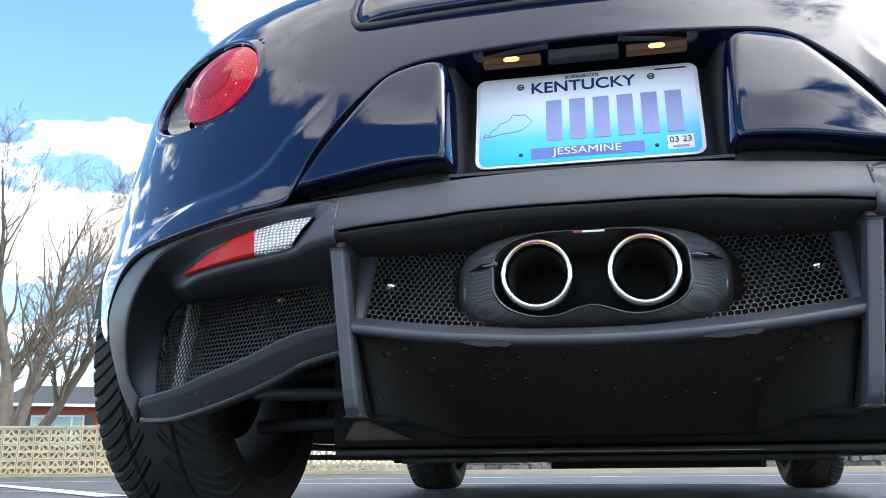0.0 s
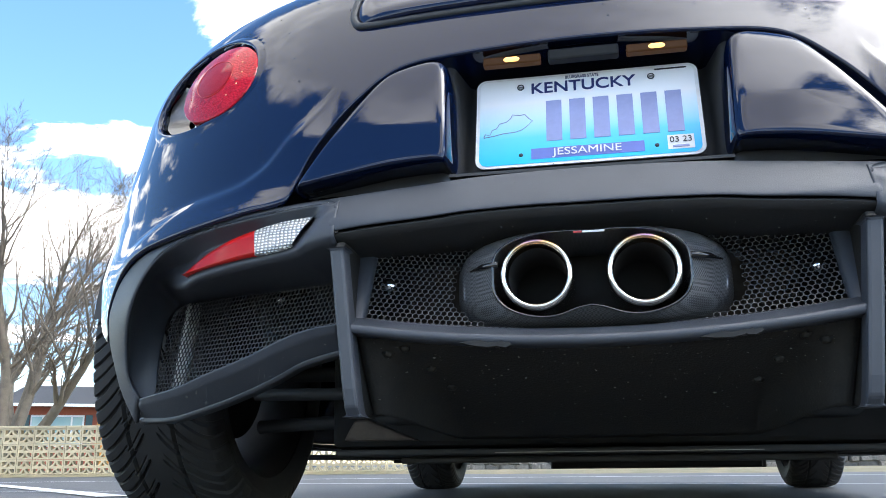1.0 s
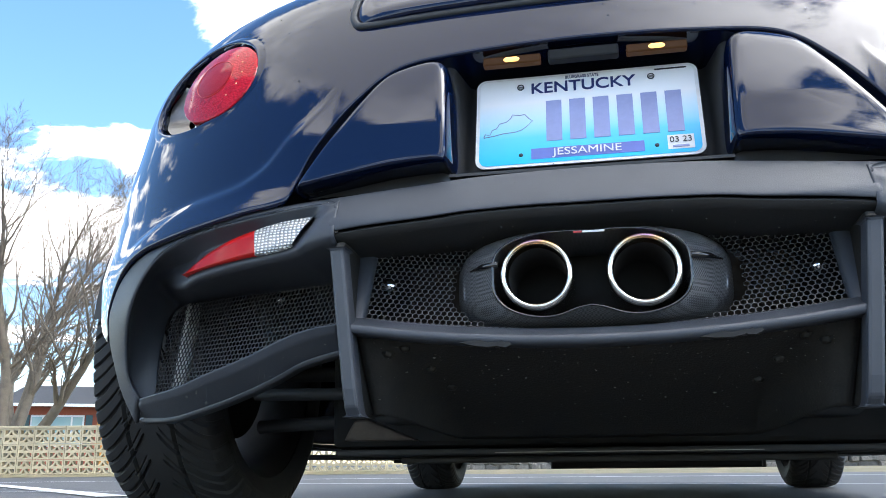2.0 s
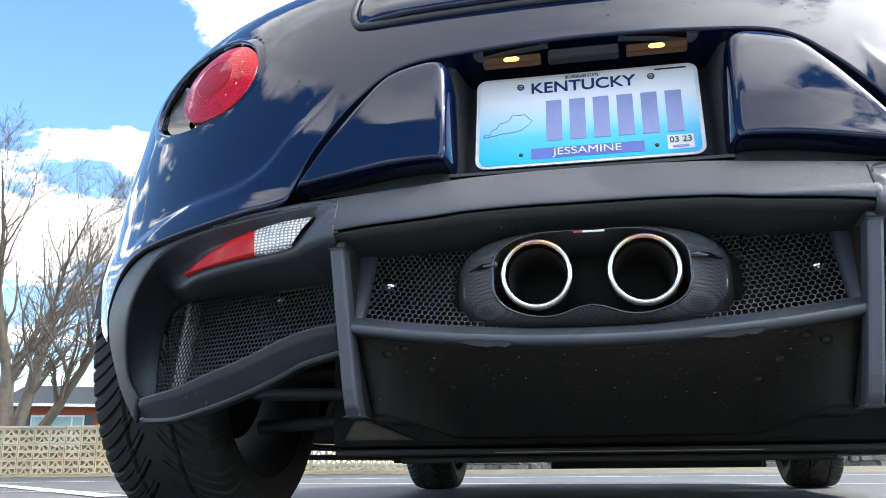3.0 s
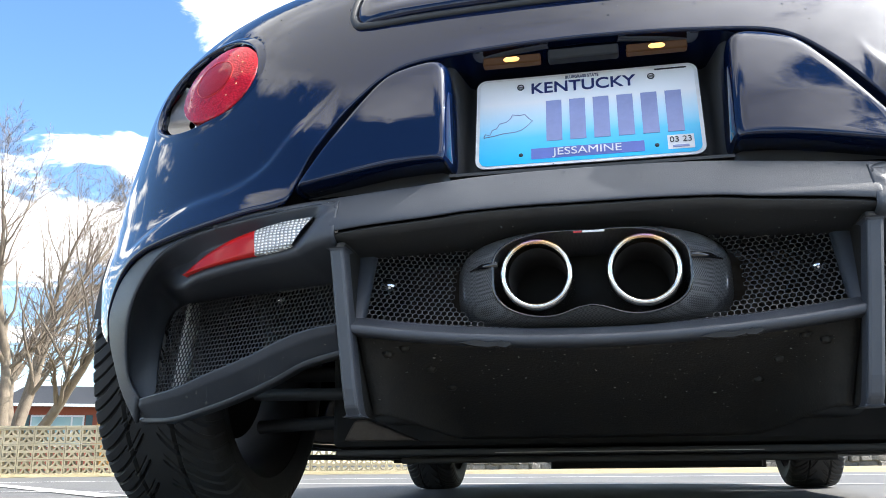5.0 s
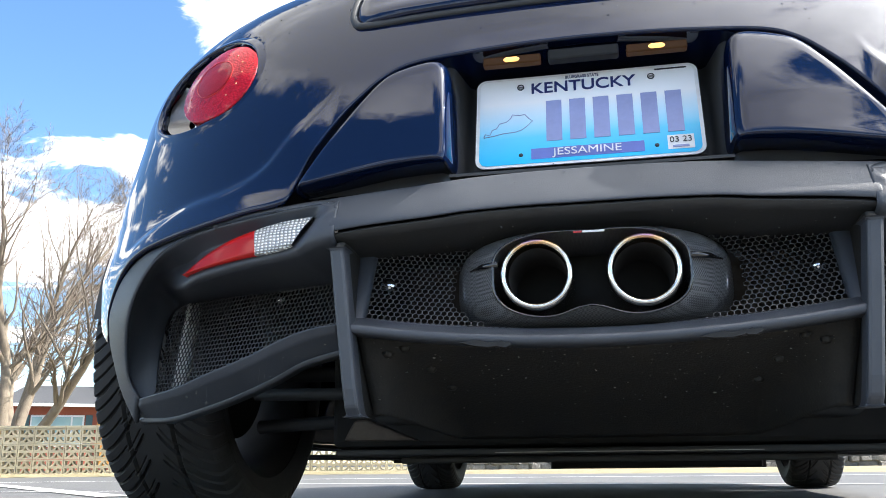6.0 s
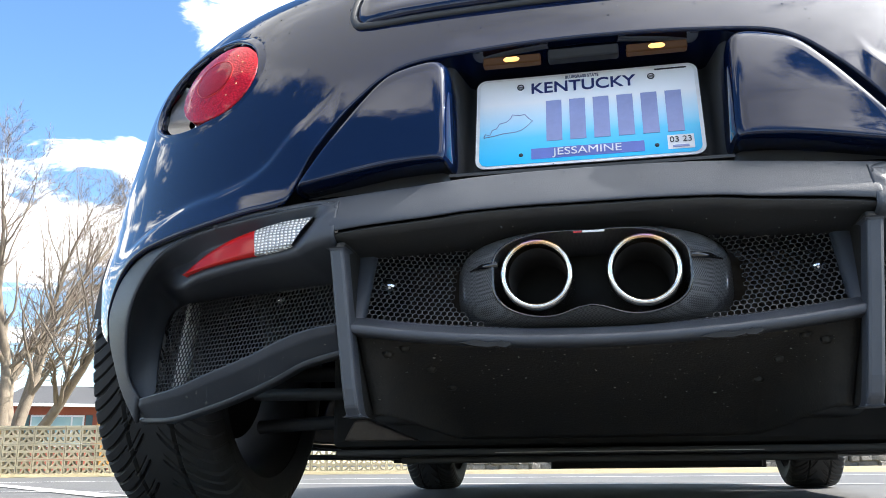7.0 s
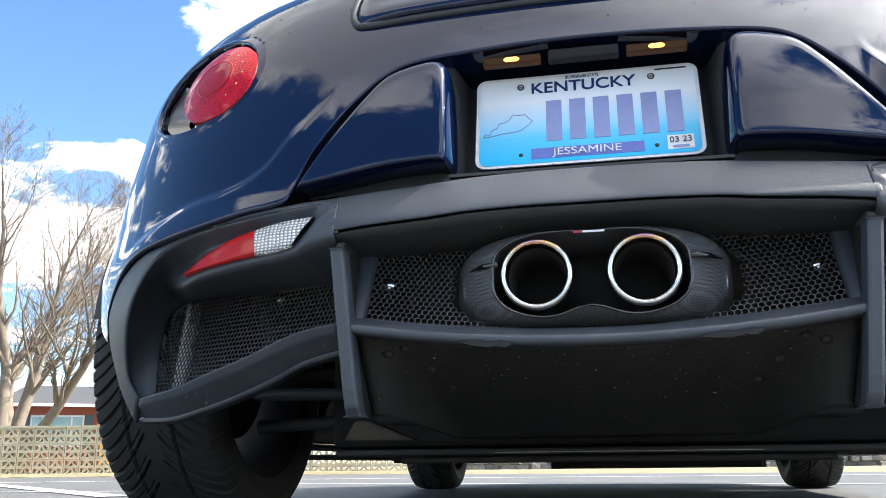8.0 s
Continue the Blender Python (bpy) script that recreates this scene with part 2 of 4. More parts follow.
def ease(xk, yk):
    """A smooth function through knots that does not overshoot."""
    xk, yk = np.array(xk, float), np.array(yk, float)
    h = np.diff(xk)
    d = np.diff(yk) / h
    m = np.zeros(len(xk))
    for i in range(1, len(xk) - 1):
        if d[i - 1] * d[i] > 0:
            m[i] = 3 * (h[i - 1] + h[i]) / ((2 * h[i] + h[i - 1]) / d[i - 1] + (h[i] + 2 * h[i - 1]) / d[i])
    m[0], m[-1] = d[0], d[-1]

    def f(x):
        x = min(max(x, xk[0]), xk[-1])
        i = min(max(int(np.searchsorted(xk, x)) - 1, 0), len(h) - 1)
        t = (x - xk[i]) / h[i]
        return float(yk[i] * (1 + 2 * t) * (1 - t) ** 2 + m[i] * h[i] * t * (1 - t) ** 2 + yk[i + 1] * t * t * (3 - 2 * t) + m[i + 1] * h[i] * t * t * (t - 1))
    return f


def step(a, b, x):
    t = min(max((x - a) / (b - a), 0), 1)
    return t * t * (3 - 2 * t)


# ---------------------------------------------------------------- ground
def ground_z(x, y):
    return -0.06 * step(5, 15, math.hypot(x, y))


ASPHALT = surface("worn_asphalt", (0.062, 0.063, 0.065), (0.105, 0.104, 0.10), spec=0.2, rough=0.7, scale=1.3, fine=90, bump=0.003, amount=0.8)
LINE = surface("worn_white_line", (0.62, 0.62, 0.60), (0.16, 0.16, 0.16), rough=0.6, scale=6, fine=60, amount=0.7)
VERGE = surface("dry_grass", (0.20, 0.16, 0.095), (0.09, 0.10, 0.04), rough=0.9, scale=2, fine=30, bump=0.02)
rs = [0, 1, 2, 4, 6, 8, 10, 12, 14, 16, 20, 30, 60, 150, 400, 1000, 3000]
ground = new("ground", raw("ground", *grid(lambda a, r: (r * math.cos(a), r * math.sin(a), ground_z(r * math.cos(a), r * math.sin(a))),
                                            np.linspace(0, 2 * math.pi, 73)[:-1], rs, close=True), ASPHALT))
tagged(ground, "grey worn asphalt of a parking lot", "ground", kind="structure")


# ---------------------------------------------------------------- the car's rear surface
BODY_W = ease([.12, .25, .35, .42, .48, .55, .65, .75, .85, .93, .99, 1.02], [.90, .935, .945, .948, .948, .942, .928, .916, .862, .77, .62, .40])
BODY_Y = ease([.12, .25, .35, .405, .415, .48, .55, .65, .75, .85, .93, .99, 1.02], [.12, .04, .0, .0, .0035, .04, .06, .095, .14, .20, .28, .40, .60])
POW, SIDE_Y = 3.3, 0.80
REAR_AXLE, FRONT_AXLE = 0.75, 3.13


def skin(a, z, inset=0.0):
    """The rear of the body: a runs from -1 at one flank over 0 amidships to 1; inset moves inwards."""
    s = abs(math.sin(a * math.pi / 2)) ** (2 / POW)
    c = abs(math.cos(a * math.pi / 2))
    w, r = BODY_W(z) - inset, BODY_Y(z) + inset
    return (math.copysign(w * s, a), SIDE_Y - (SIDE_Y - r) * c, z)


def across(x, z):
    """The value a of skin() at which x is reached at height z."""
    return math.copysign(2 / math.pi * math.asin(min(1, (abs(x) / BODY_W(z))) ** (POW / 2)), x)


def on_skin(x, z, out=0.0):
    p = skin(across(x, z), z)
    return (p[0], p[1] - out, p[2])


def crease(x):
    return ease([.34, .357, .403, .44, .482, .571, .631, .72], [.66, .619, .567, .518, .495, .478, .454, .41])(x)


car = new("car")
tagged(car, "navy blue mid-engined sports coupe with black rear bumper, parked", "car")

EDGE = ease([0, .016, .036, .060, .072, .086, .101, .125, .139, .146, .151, .19, .237, .289, .348, .406, .448, .474, .486, .50, .56, .62, .72, .85, 1.0],
            [.677, .674, .669, .663, .657, .642, .614, .558, .508, .470, .449, .440, .430, .421, .411, .389, .361, .333, .302, .306, .36, .45, .55, .65, .68])


def body_point(a, v):
    z0 = EDGE(abs(a))
    z = z0 + (1.02 - z0) * v
    x, y, _ = skin(a, z)
    ax = abs(x)
    if 0.34 < ax < 0.74:
        y -= 0.008 * step(-0.004, 0.016, crease(ax) - z) * step(0.34, 0.40, ax) * step(0.74, 0.62, ax)
    return (x, y, z)


LAMP_C = on_skin(-0.600, 0.708)


def quarter():
    a_in = [across(x, 0.6) for x in np.linspace(0, 0.80, 150)]
    a_in += list(np.linspace(a_in[-1], 1, 30)[1:])
    aa = [-a for a in a_in[:0:-1]] + a_in
    vv = list(np.linspace(0, 0.5, 40)) + list(np.linspace(0.5, 1, 26)[1:])
    verts, faces = grid(body_point, aa, vv, flip=False)

    def in_lamp(p):
        # the tail lamp's round opening
        du = math.hypot(abs(p[0]) - 0.600, p[1] - LAMP_C[1]) * (1 if abs(p[0]) > 0.600 else -1)
        dv = (p[2] - LAMP_C[2]) / 0.91
        return p[1] < 0.5 and ((du - 0.016) / 0.123) ** 2 + (dv / 0.094) ** 2 < 1
    hole = [in_lamp(p) for p in verts]
    return verts, [f for f in faces if not any(hole[i] for i in f)]


part("rear_body", quarter(), PAINT, car, "navy blue clear-coated rear bodywork", thick=0.006)

# black bumper skin: cheek frame and band
OUTER = [(.462, .178), (.480, .235), (.482, .299), (.470, .331), (.444, .359), (.402, .387), (.345, .408), (.287, .418), (.235, .427), (.188, .437),
         (.151, .442), (.130, .445), (.112, .447), (.106, .4478), (.102, .4483), (.098, .4488), (.092, .4495), (.085, .4503), (.070, .4525), (.046, .457),
         (.030, .4612), (.012, .464), (0, .465)]
# the lower edge runs over the lamp recess, round its corner and on along the band
INNER = [(.416, .212), (.431, .245), (.411, .291), (.389, .327), (.361, .363), (.326, .393), (.289, .412), (.245, .424), (.195, .431), (.154, .4365),
         (.127, .4395), (.115, .4390), (.1085, .4346), (.1085, .4250), (.1090, .4130), (.1090, .4030), (.1070, .3972), (.100, .3986), (.077, .402), (.046, .406),
         (.030, .4105), (.010, .413), (0, .413)]


def band():
    o, i = (smooth_curve([(skin(a, z)[0], z) for a, z in c], 120) for c in (OUTER, INNER))
    o, i = ([np.array((-p[0], p[1])) for p in c[:-1]] + c[::-1] for c in (o, i))

    def f(k, v):
        x = o[k][0] + (i[k][0] - o[k][0]) * v
        z = o[k][1] + (i[k][1] - o[k][1]) * v
        p = on_skin(x, z)
        roll = 0.0012 * max(0, (v - 0.93) / 0.07) ** 2
        return (p[0], p[1] + 0.002 + roll, p[2])
    return grid(f, range(239), [0, .02, .1, .3, .5, .7, .85, .93, .96, .98, 1], flip=True)


part("rear_bumper", band(), PLASTIC, car, "grained black plastic rear bumper band", thick=0.006)


# underside of the band, back to the mesh
def underside(u, v):
    lip = smooth_curve(INNER[15:], 40)
    k = abs(u) * 39
    a, z = lip[39 - int(round(k))]
    p = skin(math.copysign(a, u), z)
    return (p[0], p[1] + 0.008 + v * 0.16, z - 0.004 - 0.020 * v - 0.006 * math.sin(v * math.pi))


part("bumper_underside", grid(underside, [i / 39 for i in range(-39, 40)], np.linspace(0, 1, 8), flip=True), DARK, car, "dull black underside of the bumper", thick=0.003)

# cheek bars below the side mouths
BAR_TOP = [(-.686, .212), (-.598, .220), (-.528, .235), (-.457, .252), (-.394, .272), (-.353, .281), (-.318, .284)]
BAR_LOW = [(-.716, .180), (-.628, .177), (-.564, .185), (-.498, .198), (-.428, .218), (-.377, .237), (-.318, .250)]


def bar(sign):
    t, b = smooth_curve(BAR_TOP, 40), smooth_curve(BAR_LOW, 40)

    def f(k, v):
        x = t[k][0] + (b[k][0] - t[k][0]) * max(0, min(1, v))
        z = t[k][1] + (b[k][1] - t[k][1]) * max(0, min(1, v))
        y = on_skin(x, z)[1] + 0.004
        if v < 0:
            y, z = y - v * 0.05, z + v * 0.002
        elif v > 1:
            y, z = y + (v - 1) * 0.08, z + (v - 1) * 0.03
        elif v > 0.28:
            y += (v - 0.28) * 0.032
        return (-x * sign, y, z)
    return grid(f, range(40), [-1, -0.5, -0.1, 0, 0.06, 0.14, 0.22, 0.28, 0.34, 0.5, 0.75, 0.94, 1, 1.1, 1.5, 2], flip=sign < 0)


for sg in (-1, 1):
    part("cheek_bar", bar(sg), PLASTIC, car, "scuffed black bar under the side intake", thick=0.004)


# bowl of the cheek, lofted from the rim over the lamp recess and its shelf to the edge of the mesh
MESH_TOP = ease([.30, .359, .465, .556, .62, .655, .69], [.350, .351, .3556, .3616, .362, .352, .33])


def mesh_y(x, z):
    return 0.075 + 0.494 * (abs(x) - 0.322) + 0.30 * (z - 0.25)


def inset(x, z, deep):
    return np.array((x, on_skin(x, z)[1] + deep, z))


def bowl(sign):
    # cheek corner: plain bowl between the rim and the end of the mesh
    corner = [(.416, .212, (-.668, .246, .19)), (.431, .245, (-.676, .252, .24)), (.411, .291, (-.680, .262, .29)), (.389, .327, (-.678, .270, .33)),
              (.361, .363, (-.668, .276, .355)), (.326, .393, (-.650, .274, .364))]
    stations = []
    for a, z, back in corner:
        r = np.array(skin(-a, z)) + np.array((0, 0.003, 0))
        b = np.array(back)
        mid = [r + (b - r) * t + np.array((-0.014, 0.0, 0.010 if z > .34 else 0.0)) * math.sin(t * math.pi) for t in (0.35, 0.70)]
        stations.append((r, mid[0], mid[1], b))
    # along the lamp: rim, recess, shelf, mesh edge
    for a, z, x2, z2, d1, d2, x3 in ((.289, .412, -.562, .3560, .050, .026, -.610), (.245, .424, -.522, .3600, .036, .012, -.560), (.195, .431, -.462, .3665, .034, .010, -.490),
                                     (.154, .4365, -.408, .3720, .034, .010, -.425), (.127, .4395, -.378, .3760, .032, .009, -.378),
                                     (.1165, .4390, -.366, .3780, .014, .005, -.352), (.1085, .4360, -.352, .3830, .0028, .0028, -.338), (.104, .4420, -.316, .3900, .0028, .0028, -.318)):
        r = np.array(skin(-a, z)) + np.array((0, 0.003, 0))
        x1, z1 = r[0] + (x2 - r[0]) * 0.3, z + (z2 - z) * 0.3
        z3 = MESH_TOP(-x3) + 0.004
        stations.append((r, inset(x1, z1, d1), inset(x2, z2, d2), np.array((x3, mesh_y(x3, z3) + 0.006, z3))))
    rails = [smooth_curve([st[k] for st in stations], 79) for k in range(4)]
    ribs = []
    for i in range(79):
        r, c1, c2, b = (rails[k][i] for k in range(4))
        t = min(1, max(0, (i / 78 * 13 - 4.5) / 1.5))
        rib = smooth_curve([r, c1, c2, b], 25)
        # along the lamp the shelf has a crisper edge
        crisp = [r + (c1 - r) * k / 8 for k in range(8)] + [c1 + (c2 - c1) * k / 8 for k in range(8)] + [c2 + (b - c2) * k / 8 for k in range(9)]
        ribs.append([p * (1 - 0.7 * t) + q * 0.7 * t for p, q in zip(rib, crisp)])
    return grid(lambda i, j: (-ribs[i][j][0] * sign, ribs[i][j][1], ribs[i][j][2]), range(79), range(25), flip=sign > 0)


for sg in (-1, 1):
    part("cheek_bowl", bowl(sg), PLASTIC, car, "grained black bowl round the lamp and side intake", thick=0.002)


# honeycomb grilles
def honeycomb(inside, place, pitch=0.0079, wall=0.0012, deep=0.003, u0=-0.4, u1=0.4, v0=0.0, v1=0.3):
    verts, faces = [], []
    rows = int((v1 - v0) / (pitch * 0.866))
    cols = int((u1 - u0) / pitch)
    ro, ri = pitch / math.sqrt(3), pitch / math.sqrt(3) - wall / 2 / 0.866
    ang = [math.pi / 6 + k * math.pi / 3 for k in range(6)]
    for j in range(rows):
        for i in range(cols):
            u, v = u0 + (i + 0.5 * (j % 2)) * pitch, v0 + j * pitch * 0.866
            if not inside(u, v):
                continue
            o = len(verts)
            for r, d in ((ro, 0), (ri, 0), (ri, deep)):
                for t in ang:
                    p = place(u + r * math.cos(t), v + r * math.sin(t))
                    verts.append((p[0], p[1] + d, p[2]))
            for k in range(6):
                n = (k + 1) % 6
                faces.append((o + k, o + n, o + 6 + n, o + 6 + k))
                faces.append((o + 6 + k, o + 6 + n, o + 12 + n, o + 12 + k))
    return verts, faces


def rim_z(x):
    return 0.251 + 0.023 * min(1.0, abs(x) / 0.29) ** 2


def mid_place(u, v):
    return (u, 0.035 + v * 0.50 + 0.05 * u * u, rim_z(u) + 0.004 + v * 0.87)


def clear_of_shroud(x, z):
    return (abs(x) / 0.176) ** 3 + (abs(z - 0.331) / 0.064) ** 3 > 1


for sg in (-1, 1):
    part("centre_grille", honeycomb(lambda u, v: 0.006 < v < 0.158 and 0.085 < u * sg < 0.292 and clear_of_shroud(u, mid_place(u, v)[2]), mid_place, u0=-0.30, u1=0.30, v1=0.17), MESHM, car,
         "black honeycomb mesh beside the exhaust", smooth=False)


_bt = smooth_curve(BAR_TOP, 30)[::-1]
BT_X, BT_Z = [-p[0] for p in _bt], [p[1] for p in _bt]


def bar_z(x):
    return float(np.interp(x, BT_X, BT_Z))


def side_place(sign):
    def f(u, v):
        x, z = 0.322 + u * 0.897, 0.200 + v * 0.958
        return (x * sign, mesh_y(x, z), z)
    return f


def in_side(u, v):
    x, y, z = side_place(1)(u, v)
    return x < 0.674 and bar_z(x) - 0.012 < z < MESH_TOP(x) + 0.006


for sg in (-1, 1):
    part("side_grille", honeycomb(in_side, side_place(sg), u0=-0.01, u1=0.42, v1=0.19), MESHM, car, "black honeycomb mesh in the side intake", smooth=False)


# diffuser: rolled rim, panel, fins
def rim_section(u, v):
    # v round the rolled edge
    x = u * 0.30
    z = rim_z(x)
    prof = [(0.060, 0.0205), (0.034, 0.0160), (0.029, 0.0145), (0.009, 0.0050), (0.0035, 0.0045), (0.001, 0.0025), (0.0, 0.0), (0.0, -0.004), (0.003, -0.007), (0.03, -0.008)]
    y, dz = prof[v]
    return (x, y + 0.02 * x * x, z + dz)


part("diffuser_rim", grid(rim_section, np.linspace(-1, 1, 60), range(10), flip=True), PLASTIC, car, "grey-black rolled rim of the diffuser", thick=0.003)


def lean(z):
    # the fins lean towards the middle at their feet
    return 0.0205 * min(1, max(0, (0.370 - z) / 0.19))


def panel(u, v):
    ax = abs(u) * 0.300
    side = step(0.200, 0.290, ax)
    z0, z1 = rim_z(ax) - 0.006, 0.1475 + 0.026 * side
    z = z0 + (z1 - z0) * v
    y = 0.030 + (0.25 - 0.20 * side) * v + 0.02 * v * (1 - side) * math.sin(v * math.pi)
    return (math.copysign(ax - (lean(z) - 0.03 * y) * (ax / 0.30) ** 2, u), y, z)


part("diffuser_panel", grid(panel, np.linspace(-1, 1, 60), np.linspace(0, 1, 24), flip=True), DUSTY, car, "dusty black plastic diffuser panel", thick=0.004)


def fin(sign):
    outline = [(0.0, .366), (0.0, .30), (0.002, .200), (0.006, .178), (0.018, .168), (0.06, .170), (0.20, .185), (0.42, .215), (0.42, .25), (0.30, .29), (0.10, .385), (0.02, .385)]
    xs = (0.302, 0.315)
    verts, faces = [], []
    n = len(outline)
    for x in xs:
        verts += [(sign * (x + 0.03 * y - lean(z)), y, z) for y, z in outline]
    faces.append(tuple(range(n)) if sign > 0 else tuple(range(n))[::-1])
    faces.append(tuple(range(n, 2 * n))[::-1] if sign > 0 else tuple(range(n, 2 * n)))
    for k in range(n):
        q = (k, (k + 1) % n, n + (k + 1) % n, n + k)
        faces.append(q[::-1] if sign > 0 else q)
    return verts, faces


def slab_edge(sign):
    z = [.372, .30, .200, .178, .168]
    y = [-0.003, -0.003, -0.001, 0.003, 0.014]
    v = []
    for a, b in zip(y, z):
        for x, d in ((0.299, 0.0), (0.317, 0.0), (0.317, 0.03), (0.299, 0.03)):
            v.append((sign * (x - lean(b)), a + d, b))
    f = [(0, 1, 2, 3), (19, 18, 17, 16)]
    for i in range(4):
        for k in range(4):
            f.append((i * 4 + k, i * 4 + (k + 1) % 4, i * 4 + 4 + (k + 1) % 4, i * 4 + 4 + k))
    return v, f


for sg in (-1, 1):
    # lit rear edge and shaded blade are set apart by paler and darker material
    blade = part("diffuser_fin", fin(sg), DUSTY, car, "upright dusty black diffuser fin, darker for its shaded sides", smooth=False, bevel=0.004)
    part("fin_lit_edge", slab_edge(sg), PLASTIC, blade, "grained black rear edge of the fin, paler where lit", smooth=False, bevel=0.004)
    edge = grid(lambda v, k: (sg * (0.284 + (0.003, 0.0, 0.004, 0.012, 0.026, 0.030)[k]), mid_place(0.286, v)[1] + (0.004, 0.0, -0.005, -0.006, -0.006, 0.004)[k], mid_place(0.286, v)[2]),
                np.linspace(0.004, 0.16, 12), range(6), flip=sg < 0)
    part("grille_frame", edge, PLASTIC, car, "black plastic frame at the end of the mesh", thick=0.002)


# exhaust: carbon shroud and twin tips
OFF_X = -0.0035
TIP_X, TIP_Z, TIP_Y, TIP_R = 0.0632, 0.333, 0.025, 0.0432


def peanut(t, grow=0.0):
    c, s = math.cos(t), math.sin(t)
    x = (0.115 + grow) * math.copysign(abs(c) ** 0.78, c)
    h = (0.056 if s < 0 else 0.0515) + grow * 0.8 - (0.0165 if s < 0 else 0.003) * math.exp(-(x / 0.035) ** 2)
    return x, h * math.copysign(abs(s) ** 0.62, s)


def wide(t):
    c, s = math.cos(t), math.sin(t)
    return 0.172 * math.copysign(abs(c) ** 0.6, c), 0.064 * math.copysign(abs(s) ** 0.62, s)


def shroud(t, v):
    x0, z0 = peanut(t)
    x1, z1 = wide(t)
    if v <= 0:
        k = -v
        return (x0 * (1 - 0.05 * k) + OFF_X, TIP_Y + 0.004 + 0.12 * k, TIP_Z + z0 * (1 - 0.06 * k))
    w = step(0, 1, v) * 0.6 + v * 0.4
    bulge = math.sin(min(1, v * 1.6) * math.pi / 2)
    return (x0 + (x1 - x0) * w + OFF_X, TIP_Y - 0.004 * math.sin(v * math.pi) + 0.085 * v ** 1.3, TIP_Z + z0 + (z1 - z0) * w + 0.004 * bulge * (1 if z0 > 0 else -1))


ts = [2 * math.pi * k / 96 for k in range(96)]
part("exhaust_shroud", grid(shroud, ts, [-1, -0.5, -0.1, -0.02, 0, 0.03, 0.1, 0.2, 0.35, 0.5, 0.65, 0.8, 1.0], close=True, flip=True), CARBON, car,
     "glossy carbon-fibre exhaust surround")
part("shroud_lip", grid(lambda t, v: (peanut(t, 0.001 + 0.0016 * math.cos(v))[0] + OFF_X, TIP_Y + 0.001 + 0.0016 * math.sin(v), TIP_Z + peanut(t, 0.001 + 0.0016 * math.cos(v))[1]),
                        ts, [2 * math.pi * k / 8 for k in range(9)], close=True), GLOSS, car, "thin glossy lip of the exhaust surround")
part("shroud_back", box(-0.112, 0.112, 0.14, 0.145, TIP_Z - 0.045, TIP_Z + 0.045), MATT_BLACK, car)
for sg in (-1, 1):
    r = TIP_R
    prof = [(0.10, r - 0.001), (0.012, r), (0.004, r + 0.001), (0.0, r - 0.001), (-0.0015, r - 0.0035), (0.0, r - 0.006), (0.004, r - 0.007), (0.02, r - 0.0075)]
    tip = part("exhaust_tip", ([(x + sg * TIP_X + OFF_X, y + TIP_Y, z + TIP_Z) for x, y, z in lathe(prof, 96, "y")[0]], lathe(prof, 96, "y")[1]), TITANIUM, car,
               "polished titanium exhaust tip with heat tint")
    inner = lathe([(0.02, r - 0.0075), (0.16, r - 0.009), (0.16, 0.0)], 48, "y")
    part("bore", ([(x + sg * TIP_X + OFF_X, y + TIP_Y, z + TIP_Z) for x, y, z in inner[0]], inner[1]), MATT_BLACK, tip, "sooty black exhaust bore")
    part("shroud_wing", tube([(sg * 0.113, TIP_Y - 0.001, .346), (sg * 0.134, TIP_Y + 0.012, .347), (sg * 0.152, TIP_Y + 0.036, .347)], [0.004, 0.0035, 0.001], 6), GLOSS, car)
part("maker_badge", box(-0.021, -0.011, TIP_Y - 0.004, TIP_Y - 0.002, TIP_Z + 0.0462, TIP_Z + 0.0484), RED_PAINT, car, "small red badge mark", smooth=False)
part("maker_badge", box(-0.010, 0.016, TIP_Y - 0.004, TIP_Y - 0.002, TIP_Z + 0.0462, TIP_Z + 0.0484), PLATE_WHITE, car, "small white badge bar", smooth=False)


# pods each side of the plate
POD = [(-.176, .483), (-.172, .50), (-.176, .57), (-.181, .628), (-.188, .645), (-.205, .650), (-.238, .643), (-.266, .630), (-.295, .596), (-.331, .545), (-.360, .502), (-.377, .470),
       (-.372, .464), (-.340, .468), (-.306, .473), (-.251, .481), (-.200, .484)]


def pod(sign):
    o = smooth_curve(POD + POD[:1], 97)[:-1]
    cx, cz = -0.255, 0.545

    def f(k, v):
        x, z = cx + (o[k][0] - cx) * min(1, v), cz + (o[k][1] - cz) * min(1, v)
        out = 0.021 * (1 - min(1, v) ** 34) + 0.004
        if v > 1:
            out = 0.004 - (v - 1) * 0.05
        p = on_skin(x, z, out)
        return (p[0] * -sign, p[1], p[2])
    return grid(f, range(96), [0.0, 0.2, 0.4, 0.6, 0.75, 0.85, 0.9, 0.93, 0.95, 0.965, 0.975, 0.985, 0.992, 1.0, 1.5, 2.0], close=True, flip=sign < 0)


for sg in (-1, 1):
    part("number_plate_flank", pod(sg), PAINT, car, "glossy navy pod beside the number plate")

# groove liner and plate recess
ARCH = [(-.387, .468), (-.384, .50), (-.350, .558), (-.305, .614), (-.269, .648), (-.243, .659), (-.163, .667), (-.10, .673), (0, .677)]
arch = smooth_curve(ARCH, 60)
arch = arch + [np.array((-p[0], p[1])) for p in arch[-2::-1]]


def liner(k, v):
    x, z = arch[k]
    p = on_skin(x, z)
    return (x * (1 - 0.03 * v), p[1] + 0.004 + v * (0.075 + 0.05 * step(0.22, 0.165, abs(x))), z - v * 0.012)


